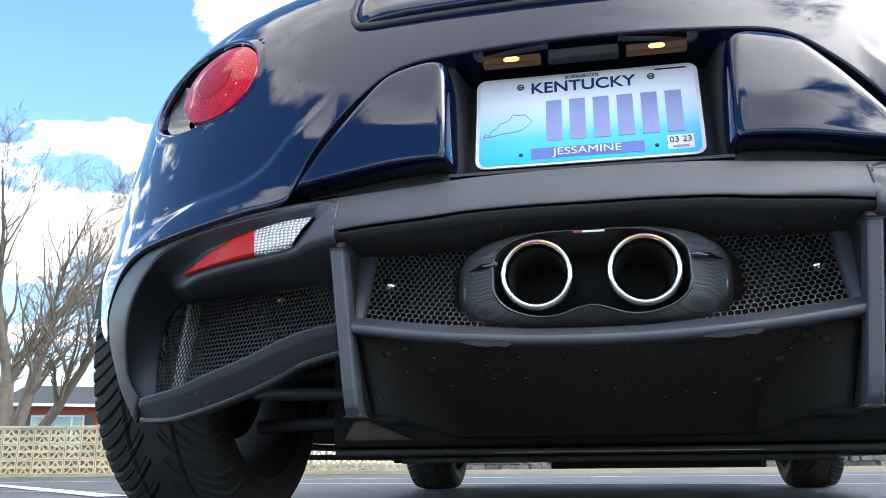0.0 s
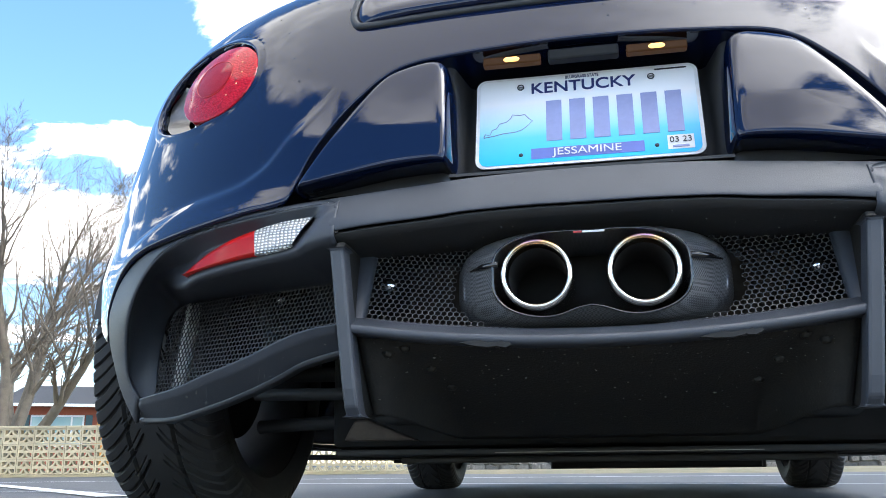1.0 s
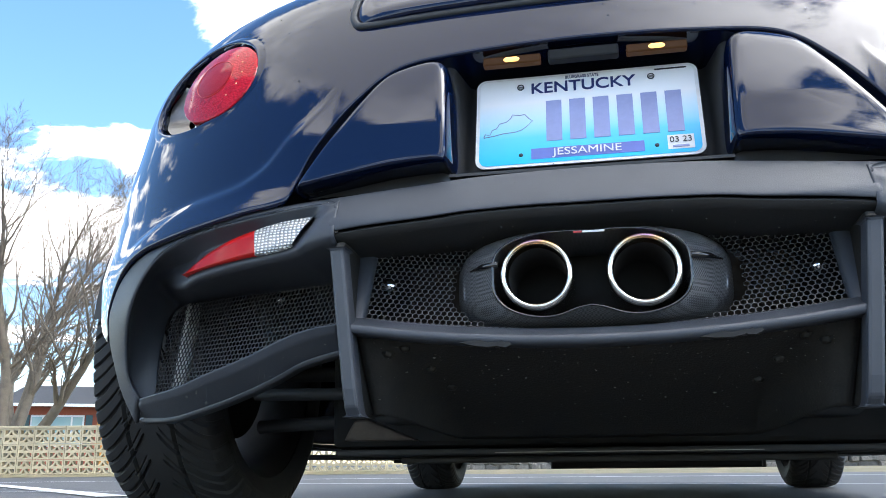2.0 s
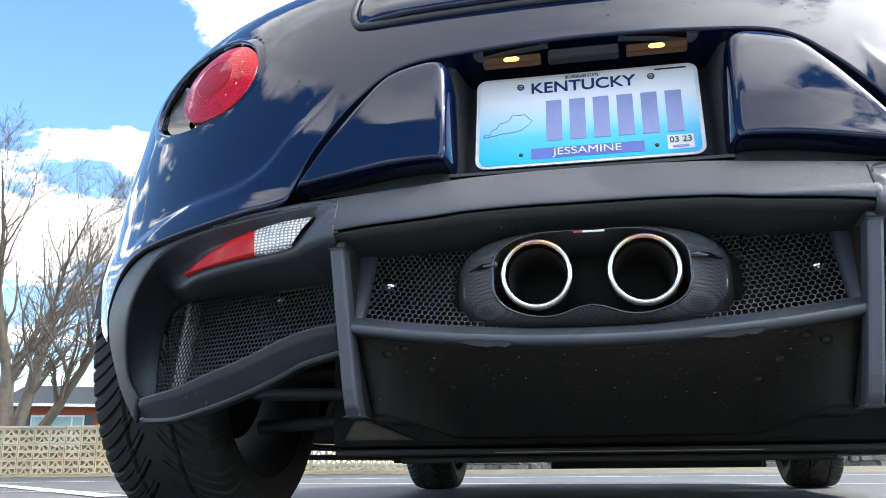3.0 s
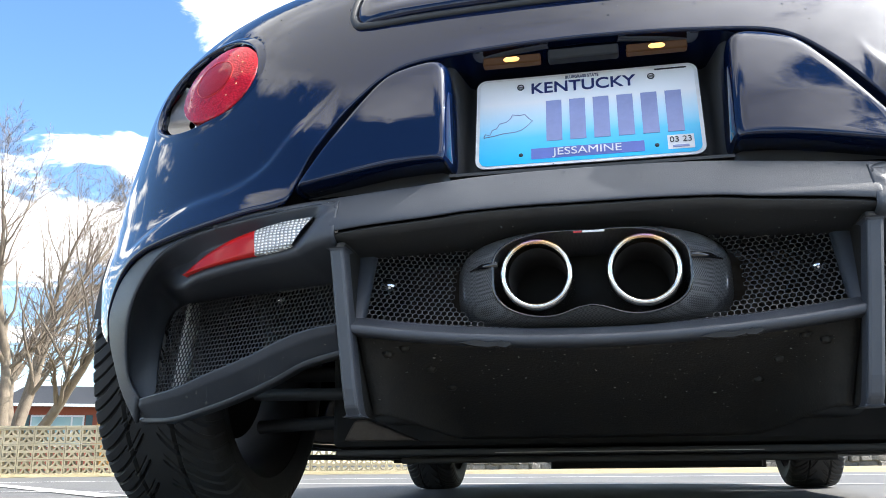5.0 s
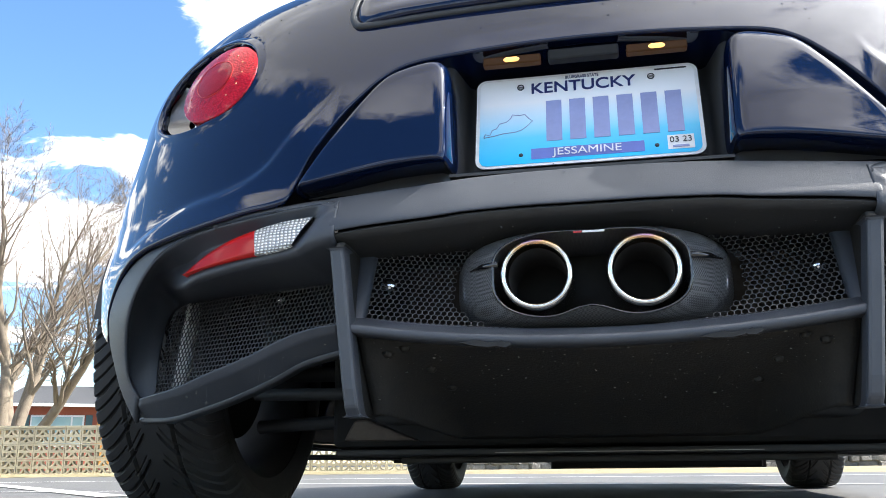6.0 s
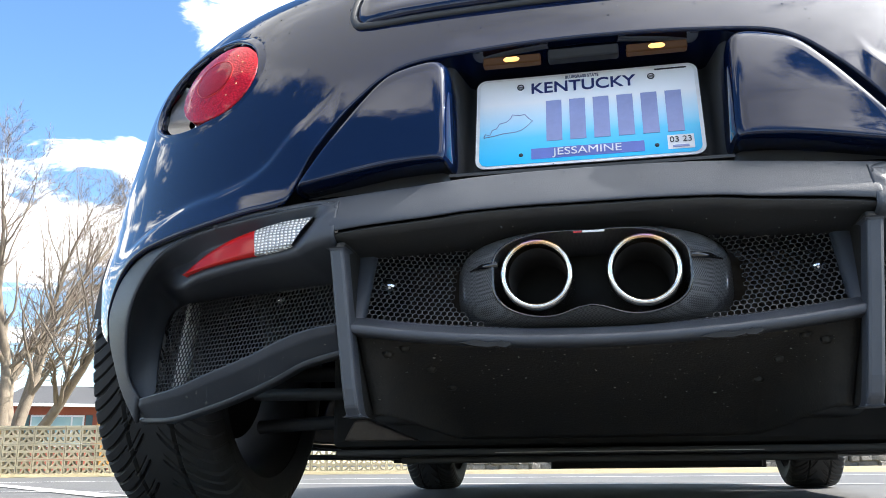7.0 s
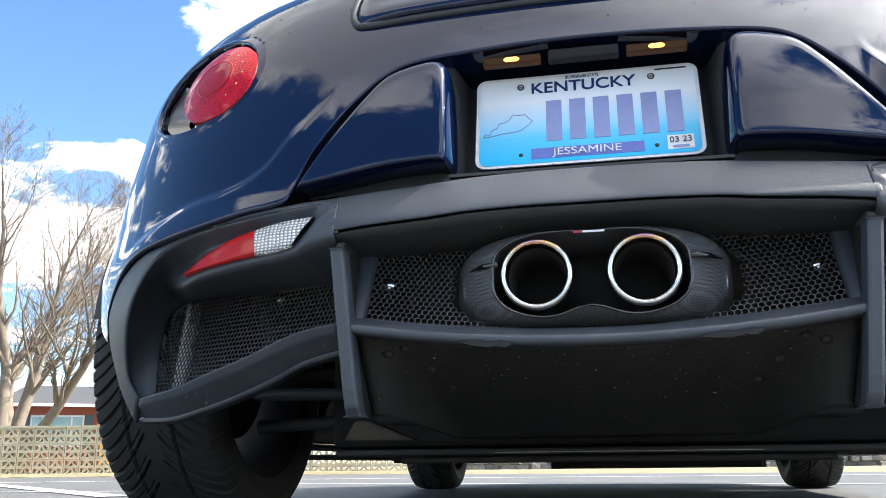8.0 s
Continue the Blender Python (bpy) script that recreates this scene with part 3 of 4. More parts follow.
def back_wall(u, v):
    x = u * 0.375
    top = ease([0, .163, .243, .305, .35, .387], [.672, .664, .655, .612, .555, .50])(abs(x))
    z = 0.462 + (top - 0.462) * v
    return (x, on_skin(x, z)[1] + 0.030 + 0.075 * step(0.185, 0.165, abs(x)), z)


part("recess_ceiling", grid(liner, range(len(arch)), np.linspace(0, 1, 5)), PAINT, car, "navy rolled edge of the number plate recess")
part("plate_recess", grid(back_wall, np.linspace(-1, 1, 121), np.linspace(0, 1, 16)), DARK, car, "black number plate recess")
part("plate_shelf", box(-0.175, 0.175, 0.045, 0.13, 0.468, 0.472), DARK, car, smooth=False)
for sg, z, y in ((-1, .657, .118), (1, .657, .118)):
    lamp = part("plate_lamp", box(sg * 0.098 - 0.04, sg * 0.098 + 0.04, y - 0.004, y + 0.012, z - 0.006, z + 0.006), AMBER_LENS, car, "lit amber number plate lamp", smooth=False, bevel=0.002)
    part("bulb", tube([(sg * 0.098 - 0.011, y - 0.002, z), (sg * 0.098 - 0.007, y - 0.003, z), (sg * 0.098 + 0.007, y - 0.003, z), (sg * 0.098 + 0.011, y - 0.002, z)], [0.002, 0.004, 0.004, 0.002], 10), AMBER, lamp, "glowing bulb")
part("boot_handle", box(-0.048, 0.048, 0.116, 0.135, 0.652, 0.668), MATT_BLACK, car, "black boot handle", smooth=False, bevel=0.003)

# number plate
TILT = radians(14.78)
PW, PH = 0.305, 0.152
plate_m = Matrix.Translation((0, 0.1397, 0.5745)) @ Matrix.Rotation(-TILT, 4, "X")


def rounded(w, h, r, y, n=8):
    pts = []
    for cx, cz, a0 in ((w / 2 - r, h / 2 - r, 0), (-w / 2 + r, h / 2 - r, 90), (-w / 2 + r, -h / 2 + r, 180), (w / 2 - r, -h / 2 + r, 270)):
        for k in range(n + 1):
            t = radians(a0 + 90 * k / n)
            pts.append((cx + r * math.cos(t), y, cz + r * math.sin(t)))
    return pts


def slab(w, h, r, y0, y1, n=8):
    a, b = rounded(w, h, r, y0, n), rounded(w, h, r, y1, n)
    m = len(a)
    return a + b, [tuple(range(m)), tuple(range(m, 2 * m))[::-1]] + [(k, m + k, m + (k + 1) % m, (k + 1) % m) for k in range(m)]


plate = part("number_plate", slab(PW, PH, 0.014, -0.001, 0.001), PLATE_WHITE, car, "white and sky-blue printed number plate", smooth=False, m=plate_m)
part("plate_face", slab(PW - 0.010, PH - 0.008, 0.011, -0.0016, -0.0008), PLATE, plate, "white sheet fading to sky blue", smooth=False)


def word(name, text, x, z, size, material, width=None, bold=0.0, y=-0.0024):
    cu = bpy.data.curves.new(name, "FONT")
    cu.body, cu.size, cu.align_x, cu.align_y, cu.extrude, cu.offset = text, size, "CENTER", "CENTER", 0.0003, bold
    ob = new(name, cu)
    bpy.context.view_layer.update()
    me = bpy.data.meshes.new_from_object(ob.evaluated_get(bpy.context.evaluated_depsgraph_get()))
    bpy.data.objects.remove(ob)
    me.name = name
    me.materials.clear()
    me.materials.append(material)
    xs = [v.co.x for v in me.vertices]
    k = width / (max(xs) - min(xs)) if width else 1
    for v in me.vertices:
        v.co = (x + v.co.x * k, y - v.co.z, z + v.co.y)
    o = new(name, me)
    o.parent = plate
    return o


def bar_on_plate(name, x0, x1, z0, z1, material, y=-0.0024):
    return part(name, box(x0, x1, y, y + 0.001, z0, z1), material, plate, smooth=False)


word("state_name", "KENTUCKY", -0.004, 0.0525, 0.026, NAVY_INK, width=0.144, bold=0.0004)
word("motto", "BLUEGRASS STATE", -0.004, 0.0685, 0.0072, NAVY_INK, width=0.046)
bar_on_plate("county_strip", -0.076, 0.074, -0.066, -0.049, VIOLET_INK, -0.0020)
word("county", "JESSAMINE", -0.001, -0.0575, 0.0165, PLATE_WHITE, width=0.092, y=-0.0032)
for k in range(6):
    bar_on_plate("number_bar", -0.055 + k * 0.0322, -0.055 + k * 0.0322 + 0.0215, -0.038, 0.030, GREY_INK)
bar_on_plate("sticker", 0.104, 0.138, -0.066, -0.044, PLATE_WHITE, -0.0020)
word("sticker_date", "03 23", 0.121, -0.052, 0.0125, BLACK_INK, width=0.028, y=-0.0030)
bar_on_plate("sticker_code", 0.110, 0.131, -0.0635, -0.0605, GREY_INK, -0.0030)
bar_on_plate("top_code", 0.095, 0.138, 0.0675, 0.0695, BLACK_INK)
for x, z in ((-.090, .0575), (.090, .0575)):
    ring = lathe([(0, .0035), (0, .005), (-.0012, .005), (-.0012, .0035)], 24, "y")
    screw = part("plate_screw", ([(a + x, b - 0.0016, c + z) for a, b, c in ring[0]], ring[1]), BLACK_INK, plate, "small round plate screw")
    bar_on_plate("screw_slot", x - 0.003, x + 0.003, z - 0.0012, z + 0.0012, STEEL)
for x, z in ((-.090, -.058), (.090, -.058)):
    part("plate_hole", tube([(x, -0.0018, z), (x, -0.0006, z)], 0.003, 16), BLACK_INK, plate)
state = [(-.138, -.034), (-.136, -.028), (-.130, -.031), (-.127, -.022), (-.121, -.020), (-.117, -.012), (-.108, -.010), (-.102, -.004), (-.100, .002), (-.090, .000), (-.083, .001),
         (-.078, -.006), (-.073, -.011), (-.080, -.019), (-.087, -.025), (-.096, -.028), (-.112, -.029), (-.124, -.032), (-.138, -.034)]
part("state_outline", tube([(x * 1.04 + 0.002, -0.0020, z * 1.0 + 0.009) for x, z in state], 0.0006, 5), GREY_INK, plate)


# tail lamps
def tail_lamp(sign):
    c = Vector(on_skin(-0.600, 0.708))
    e1 = (Vector(on_skin(-0.66, 0.712)) - Vector(on_skin(-0.52, 0.712))).normalized()
    e2 = (Vector(on_skin(-0.60, 0.78)) - Vector(on_skin(-0.60, 0.64))).normalized()
    n = e1.cross(e2).normalized()
    if n.y > 0:
        n = -n

    def at(u, v, h):
        # u, v in the lamp's plane, h out of the skin
        p = c + e1 * u + e2 * v
        x = max(-0.93, p.x)
        q = Vector(on_skin(x, p.z))
        q = q if abs((q - p).length) < 0.08 else p
        r = q + n * h
        return (r.x * -sign, r.y, r.z)

    def oval(t):
        cs, sn = math.cos(t), math.sin(t)
        return 0.006 + 0.128 * cs * (1.0 + 0.06 * cs), 0.098 * sn

    tt = [2 * math.pi * k / 96 for k in range(96)]
    # body-colour flange, rolled over into a deep cup
    section = [(1.17, -0.0005), (1.12, 0.0010), (1.06, 0.0022), (1.02, 0.0030), (1.0, 0.0020), (0.985, -0.002), (0.975, -0.010)]
    lamp = part("tail_lamp", grid(lambda t, k: at(oval(t)[0] * section[k][0], oval(t)[1] * section[k][0], section[k][1]), tt, range(7), close=True), PAINT, car,
                "round red tail lamp in a body-colour bezel")
    bowl = [(0.975, -0.010), (0.96, -0.022), (0.92, -0.036), (0.80, -0.046), (0.4, -0.050), (0.02, -0.050)]
    part("lamp_cup", grid(lambda t, k: at(oval(t)[0] * bowl[k][0], oval(t)[1] * bowl[k][0], bowl[k][1]), tt, range(6), close=True), GLOSS, lamp, "gloss black lamp housing")
    # faceted bright reflector beside the lens
    strip = grid(lambda t, v: at(0.010 + (0.121 - 0.040 * v) * math.cos(t), (0.088 - 0.022 * v) * math.sin(t), -0.012 - 0.022 * v + 0.0015 * math.sin(t * 9)), np.linspace(-0.95, 0.70, 40), np.linspace(0, 1, 5))
    part("reflector_strip", strip, STEEL, lamp, "bright faceted reflector beside the lens")

    def dome(t, v):
        r = 0.084 * min(1, v)
        h = 0.0040 + 0.010 * (1 - v * v) if v <= 1 else 0.0040 - (v - 1) * 0.9
        return at(-0.036 + r * math.cos(t), -0.010 + r * 0.98 * math.sin(t), h)
    part("red_lens", grid(dome, tt, list(np.linspace(0.01, 0.97, 16)) + [0.99, 1.0, 1.005, 1.05], close=True), RED_LENS, lamp, "ribbed red lens")
    for k in range(14):
        t = 2 * math.pi * k / 14
        dot = Vector(dome(t, 0.70))
        part("light_point", tube([dot - Vector((n.x * -sign, n.y, n.z)) * 0.001, dot + Vector((n.x * -sign, n.y, n.z)) * 0.0006], 0.0016, 8), LED if 4 < k < 10 else RED_REFLEX, lamp, "small light point in the lens")
    core = grid(lambda t, v: tuple(Vector(dome(t, v)) + Vector((n.x * -sign, n.y, n.z)) * 0.0006), tt, np.linspace(0.01, 0.44, 6), close=True)
    part("lens_core", core, RED_CORE, lamp, "finely ribbed centre of the red lens")
    ring = grid(lambda t, v: tuple(Vector(dome(t, (0.040 + 0.0013 * math.cos(v)) / 0.084)) + Vector((n.x * -sign, n.y, n.z)) * 0.0010 * math.sin(v)), tt, [math.pi * k / 4 for k in range(5)], close=True)
    part("lens_ring", ring, RED_REFLEX, lamp)
    return lamp


for sg in (-1, 1):
    tail_lamp(sg)


# rear reflector and reversing lamp in the cheek
REFL_TOP = [(-.553, .3680), (-.515, .388), (-.482, .401), (-.457, .408), (-.420, .417), (-.382, .4225), (-.351, .4240)]
REFL_LOW = [(-.553, .3665), (-.509, .371), (-.476, .374), (-.448, .3765), (-.418, .378), (-.393, .3805), (-.3765, .385)]


def reflector(sign, u0, u1):
    t, b = smooth_curve(REFL_TOP, 41), smooth_curve(REFL_LOW, 41)

    def f(k, v):
        vv = max(0, min(1, v))
        x, z = t[k][0] + (b[k][0] - t[k][0]) * vv, t[k][1] + (b[k][1] - t[k][1]) * vv
        return (-x * sign, on_skin(x, z)[1] + (0.0035 + 0.006 * (1 - vv) if 0 <= v <= 1 else 0.04), z)
    return grid(f, range(u0, u1 + 1), [-0.01, 0, 0.2, 0.4, 0.6, 0.8, 1, 1.01], flip=sign > 0)


for sg in (-1, 1):
    lamp = part("reversing_lamp", reflector(sg, 24, 40), CLEAR_LENS, car, "clear ribbed reversing lamp")
    part("red_reflector", reflector(sg, 0, 24), RED_REFLEX, lamp, "red reflector")


# engine lid with its ducktail lip
LID = [(-.335, .84), (-.338, .79), (-.330, .762), (-.305, .753), (-.20, .757), (0, .762), (.20, .757), (.305, .753), (.330, .762), (.338, .79), (.335, .84), (.30, .93), (.20, .985), (0, .99), (-.20, .985), (-.30, .93)]


def lid_point(k, v):
    x, z = LID_LINE[k]
    c = min(1, v)
    x, z = x * c, 0.86 + (z - 0.86) * c
    out = 0.010 * (1 - c ** 30) + 0.002 if v <= 1 else 0.002 - (v - 1) * 0.02
    out += 0.006 * math.exp(-((z - 0.775) / 0.018) ** 2) * step(0.34, 0.26, abs(x))
    return on_skin(x, z, out)


LID_LINE = smooth_curve(LID + LID[:1], 161)[:-1]
part("engine_lid", grid(lid_point, range(160), [0.0, 0.2, 0.4, 0.55, 0.7, 0.78, 0.85, 0.9, 0.94, 0.97, 0.985, 1.0, 1.5, 2.0], close=True, flip=True), PAINT, car, "navy engine lid with a raised lip")
# dark tube drawn for the shade in the gap under the lid's lip
seam = [on_skin(p[0] * 1.015, 0.86 + (p[1] - 0.86) * 1.03, 0.001) for p in LID_LINE]
part("lid_gap_shade", tube(seam + seam[:1], 0.0060, 8, caps=False), DARK, car, "black strip standing in for the shadow gap round the engine lid")


# flanks, nose and cabin ahead of the rear quarter
SEC_Y = [.80, 1.05, 1.45, 1.95, 2.45, 2.85, 3.13, 3.45, 3.75, 3.92, 3.99]
SEC_W = ease(SEC_Y, [.945, .925, .895, .88, .885, .91, .92, .89, .78, .60, .42])
SEC_B = ease(SEC_Y, [.80, .80, .78, .76, .75, .75, .74, .68, .58, .50, .44])
SEC_H = ease(SEC_Y, [1.025, 1.08, 1.15, 1.175, 1.11, .93, .80, .72, .62, .53, .46])
SEC_R = ease(SEC_Y, [.42, .46, .52, .54, .53, .55, .60, .55, .45, .35, .25])


def arch_low(y):
    z = 0.155 + 0.03 * step(3.6, 3.99, y)
    for c, r, zc in ((REAR_AXLE, 0.36, 0.325), (FRONT_AXLE, 0.345, 0.31)):
        if abs(y - c) < r:
            z = max(z, zc + math.sqrt(r * r - (y - c) ** 2))
    return z


def side_point(y, t):
    lo, w, bz, h, rr = arch_low(y), SEC_W(y), SEC_B(y), SEC_H(y), SEC_R(y)
    s = abs(t)
    if s > 0.45:
        k = (s - 0.45) / 0.55
        z = bz + (lo - bz) * k
        x = w * (1 - 0.05 * max(0, (0.42 - z) / 0.3) ** 2)
    else:
        k = s / 0.45
        ang = k * math.pi / 2
        z = bz + (h - bz) * math.cos(ang) ** 0.8
        x = w * math.sin(ang) ** 0.75 if h - bz > 0.2 else w * math.sin(ang) ** 0.6
        x = x * (1 - 0.16 * math.sin(k * math.pi) * step(0.1, 0.3, h - bz))
    return (math.copysign(x, t), y, z)


ys = list(np.linspace(0.80, 3.99, 110))
part("body_sides", grid(side_point, ys, list(np.linspace(-1, 1, 81))), PAINT, car, "navy blue body sides, roof and bonnet", thick=0.006)
nose = [side_point(3.99, t) for t in np.linspace(-1, 1, 41)]
part("nose", (nose + [(0, 4.0, 0.30)], [(k, k + 1, 41) for k in range(40)]), DARK, car)


def glass_patch(y0, y1, t0, t1, out=0.004):
    def f(y, t):
        p = Vector(side_point(y, t))
        return tuple(p + Vector((math.copysign(out, t) * min(1, abs(t) * 6), 0, out)))
    return grid(f, np.linspace(y0, y1, 20), np.linspace(t0, t1, 16))


part("windscreen", glass_patch(2.25, 2.92, -0.33, 0.33), GLASS, car, "dark tinted windscreen")
for sg in (-1, 1):
    part("side_window", glass_patch(1.45, 2.55, sg * 0.20, sg * 0.40), GLASS, car, "dark side window")

part("engine_cover", grid(lambda x, y: (x, y, 1.012 + 0.02 * (1 - (x / 0.43) ** 2) + 0.02 * (y - 0.5)), np.linspace(-0.43, 0.43, 20), np.linspace(0.50, 0.84, 10)), GLOSS, car, "gloss black engine cover", thick=0.006)

# floor pan and sills under the car
part("floor_pan", box(-0.50, 0.50, 0.60, 3.6, 0.128, 0.14), DARK, car, "black floor panel under the car", smooth=False, bevel=0.004)
part("sill_panel", box(-0.82, 0.82, 1.17, 2.74, 0.126, 0.139), DARK, car, "black sill and floor panel", smooth=False, bevel=0.004)
for b in ((-0.40, 0.40, 0.70, 0.74, 0.114, 0.127), (-0.20, 0.46, 1.9, 2.6, 0.094, 0.125), (-0.05, 0.36, 1.3, 1.8, 0.100, 0.125), (-0.62, -0.3, 1.5, 1.9, 0.116, 0.125)):
    part("floor_rib", box(*b), DARK, car, smooth=False, bevel=0.004)
part("engine_block", box(-0.52, 0.52, 0.64, 0.94, 0.145, 0.85), MATT_BLACK, car, "near-black engine and gearbox", smooth=False, bevel=0.01)
part("heat_shield", box(-0.30, 0.30, 0.38, 0.63, 0.19, 0.55), MATT_BLACK, car, "dark heat shield", smooth=False, bevel=0.01)
part("floor_edge_strip", box(-0.20, 0.26, 0.597, 0.599, 0.1315, 0.1330), STEEL, car, "bare bright panel edge", smooth=False)
part("gearbox_shield", ([(x, y, z) for y in (0.30, 0.34) for x, z in ((-.390, .148), (-.278, .148), (-.355, .180), (-.374, .178))],
     [(0, 1, 2, 3), (7, 6, 5, 4), (0, 4, 5, 1), (1, 5, 6, 2), (2, 6, 7, 3), (3, 7, 4, 0)]), RUST, car, "bare metal bracket", smooth=False, bevel=0.004)
part("inner_bulkhead", box(-0.60, 0.60, 0.95, 1.0, 0.13, 0.9), MATT_BLACK, car, smooth=False)
part("silencer", joined(tube([(-0.26, 0.27, 0.345), (0.26, 0.27, 0.345)], 0.085, 24)), RUST, car, "rusty silencer behind the mesh")
part("silencer_strap", tube([(0.24, 0.20, 0.41), (0.30, 0.17, 0.40)], 0.012, 8), STEEL, car)
part("silencer_strap", tube([(0.15, 0.19, 0.42), (0.19, 0.18, 0.43)], 0.010, 8), STEEL, car)
for x, y, z in ((-.262, .075, .337), (-.4534, .182, .347)):
    part("grille_clip", tube([(x, y, z), (x, y + 0.012, z)], 0.010, 8), CHROME, car, "bright clip behind the mesh")
    part("grille_clip", tube([(-x, y, z), (-x, y + 0.012, z)], 0.008, 8), CHROME, car, "bright clip behind the mesh")
for sg in (-1, 1):
    for p, q, r in (((0.30, 0.62, 0.20), (0.70, 0.72, 0.19), 0.014), ((0.35, 0.85, 0.30), (0.70, 0.76, 0.30), 0.016), ((0.32, 0.52, 0.235), (0.66, 0.60, 0.245), 0.012)):
        part("suspension_arm", tube([(sg * p[0], p[1], p[2]), (sg * q[0], q[1], q[2])], r, 8), DARK, car, "dark suspension link")
    part("bumper_bracket", tube([(sg * 0.630, 0.235, 0.215), (sg * 0.634, 0.275, 0.362)], 0.012, 6), PALE, car, "pale bracket behind the side mesh")
    part("wheel_liner", grid(lambda u, v: (sg * (0.62 + 0.26 * v), 0.75 - 0.37 * math.cos(u), 0.33 + 0.37 * math.sin(u)), np.linspace(0.1, math.pi - 0.1, 30), np.linspace(0, 1, 4)), DARK, car, "black wheel arch liner")


# wheels
def tyre(r, w, rim_r, across_n=64):
    """A directional tyre: the rows of its mesh run along the swept grooves."""
    h = w / 2
    verts, faces = [], []
    cols = np.linspace(-1, 1, across_n)
    count = round(2 * math.pi * r / 0.055)
    segs = count * 14

    def base(s):
        k = abs(s)
        if k < 0.72:
            return s / 0.72 * h * 0.86, r - 0.010 * (k / 0.72) ** 4
        q = (k - 0.72) / 0.28
        side = h * 0.86 + h * 0.14 * math.sin(min(1, q * 1.6) * math.pi / 2)
        return math.copysign(side - 0.012 * max(0, q - 0.6) / 0.4, s), r - 0.010 - (r - 0.010 - rim_r) * (q ** 1.25)
    for i in range(segs):
        for s in cols:
            x, rr = base(s)
            k = abs(s)
            t = 2 * math.pi * i / segs + 0.125 * (1 - (1 - min(1, k / 0.86)) ** 1.7) / r
            if k < 0.87:
                ph = i % 14
                if k > 0.09 and ph in (0, 1):
                    rr -= 0.0065
                elif 0.34 < k < 0.87 and ph == 7:
                    rr -= 0.0045
                elif 0.12 < k < 0.34 and ph == 10:
                    rr -= 0.003
                if abs(k - 0.30) < 0.02:
                    rr -= 0.0065
            verts.append((x, rr * math.cos(t), rr * math.sin(t)))
    m = len(cols)
    for i in range(segs):
        n = (i + 1) % segs
        for j in range(m - 1):
            faces.append((i * m + j, i * m + j + 1, n * m + j + 1, n * m + j))
    return verts, faces


def wheel(x, y, r, w, rim_r, sign, across_n):
    e = part("wheel", lathe([(-w * 0.42, rim_r + 0.006), (-w * 0.40, rim_r - 0.012), (-w * 0.1, rim_r - 0.03), (w * 0.35, rim_r - 0.02), (w * 0.42, rim_r + 0.006)], 64), RIM, car,
             "dark alloy wheel", m=Matrix.Translation((x, y, r)))
    part("tyre", tyre(r, w, rim_r, across_n), RUBBER, e, "black directional tyre", smooth=False)
    # disc and hub take a dark colour in place of the wheel's inner shade
    part("brake_disc", lathe([(-sign * 0.03, 0.06), (-sign * 0.03, 0.155), (-sign * 0.008, 0.155), (-sign * 0.008, 0.06)], 48), DUSTY, e, "brake disc, coloured dark for the shade inside the wheel")
    part("hub", lathe([(-sign * 0.05, 0.0), (-sign * 0.05, 0.06), (sign * 0.07, 0.07), (sign * 0.07, 0.0)], 24), DUSTY, e)
    for k in range(5):
        t = 2 * math.pi * k / 5
        a = Vector((sign * 0.075, 0.05 * math.cos(t), 0.05 * math.sin(t)))
        b = Vector((sign * 0.085, (rim_r - 0.02) * math.cos(t), (rim_r - 0.02) * math.sin(t)))
        part("spoke", tube([a, (a + b) / 2 + Vector((sign * 0.012, 0, 0)), b], [0.03, 0.022, 0.028], 8), RIM, e)
    return e


for sg in (-1, 1):
    wheel(sg * 0.802, REAR_AXLE, 0.3235, 0.245, 0.235, sg, 64)
    wheel(sg * 0.82, FRONT_AXLE, 0.308, 0.215, 0.222, sg, 48)


# bolts and notches on the diffuser
for u, v in ((-.80, .10), (-.72, .26), (-.66, .42), (.80, .10), (.72, .26), (.66, .42), (.88, .20), (-.88, .20)):
    p = Vector(panel(u, v))
    part("panel_bolt", tube([p + Vector((0, -0.002, -0.003)), p + Vector((0, -0.001, 0.002))], [0.005, 0.008], 6), DUSTY, car, "dusty panel bolt")
for x, w in ((-0.130, 0.026), (-0.106, 0.010), (0.142, 0.028), (0.170, 0.012)):
    # torn places in the rim's lower edge
    torn = [(x - w, -.0075), (x - w * .6, -.0052), (x - w * .1, -.0035), (x + w * .2, -.0058), (x + w * .7, -.0045), (x + w, -.0078), (x + w * .3, -.0115), (x - w * .4, -.0105)]
    verts = [(a, y + 0.02 * a * a, rim_z(a) + b) for y in (-0.0012, 0.010) for a, b in torn]
    part("rim_notch", (verts, [tuple(range(8))[::-1], tuple(range(8, 16))] + [(k, (k + 1) % 8, 8 + (k + 1) % 8, 8 + k) for k in range(8)]), MATT_BLACK, car, "torn place in the rim", smooth=False)


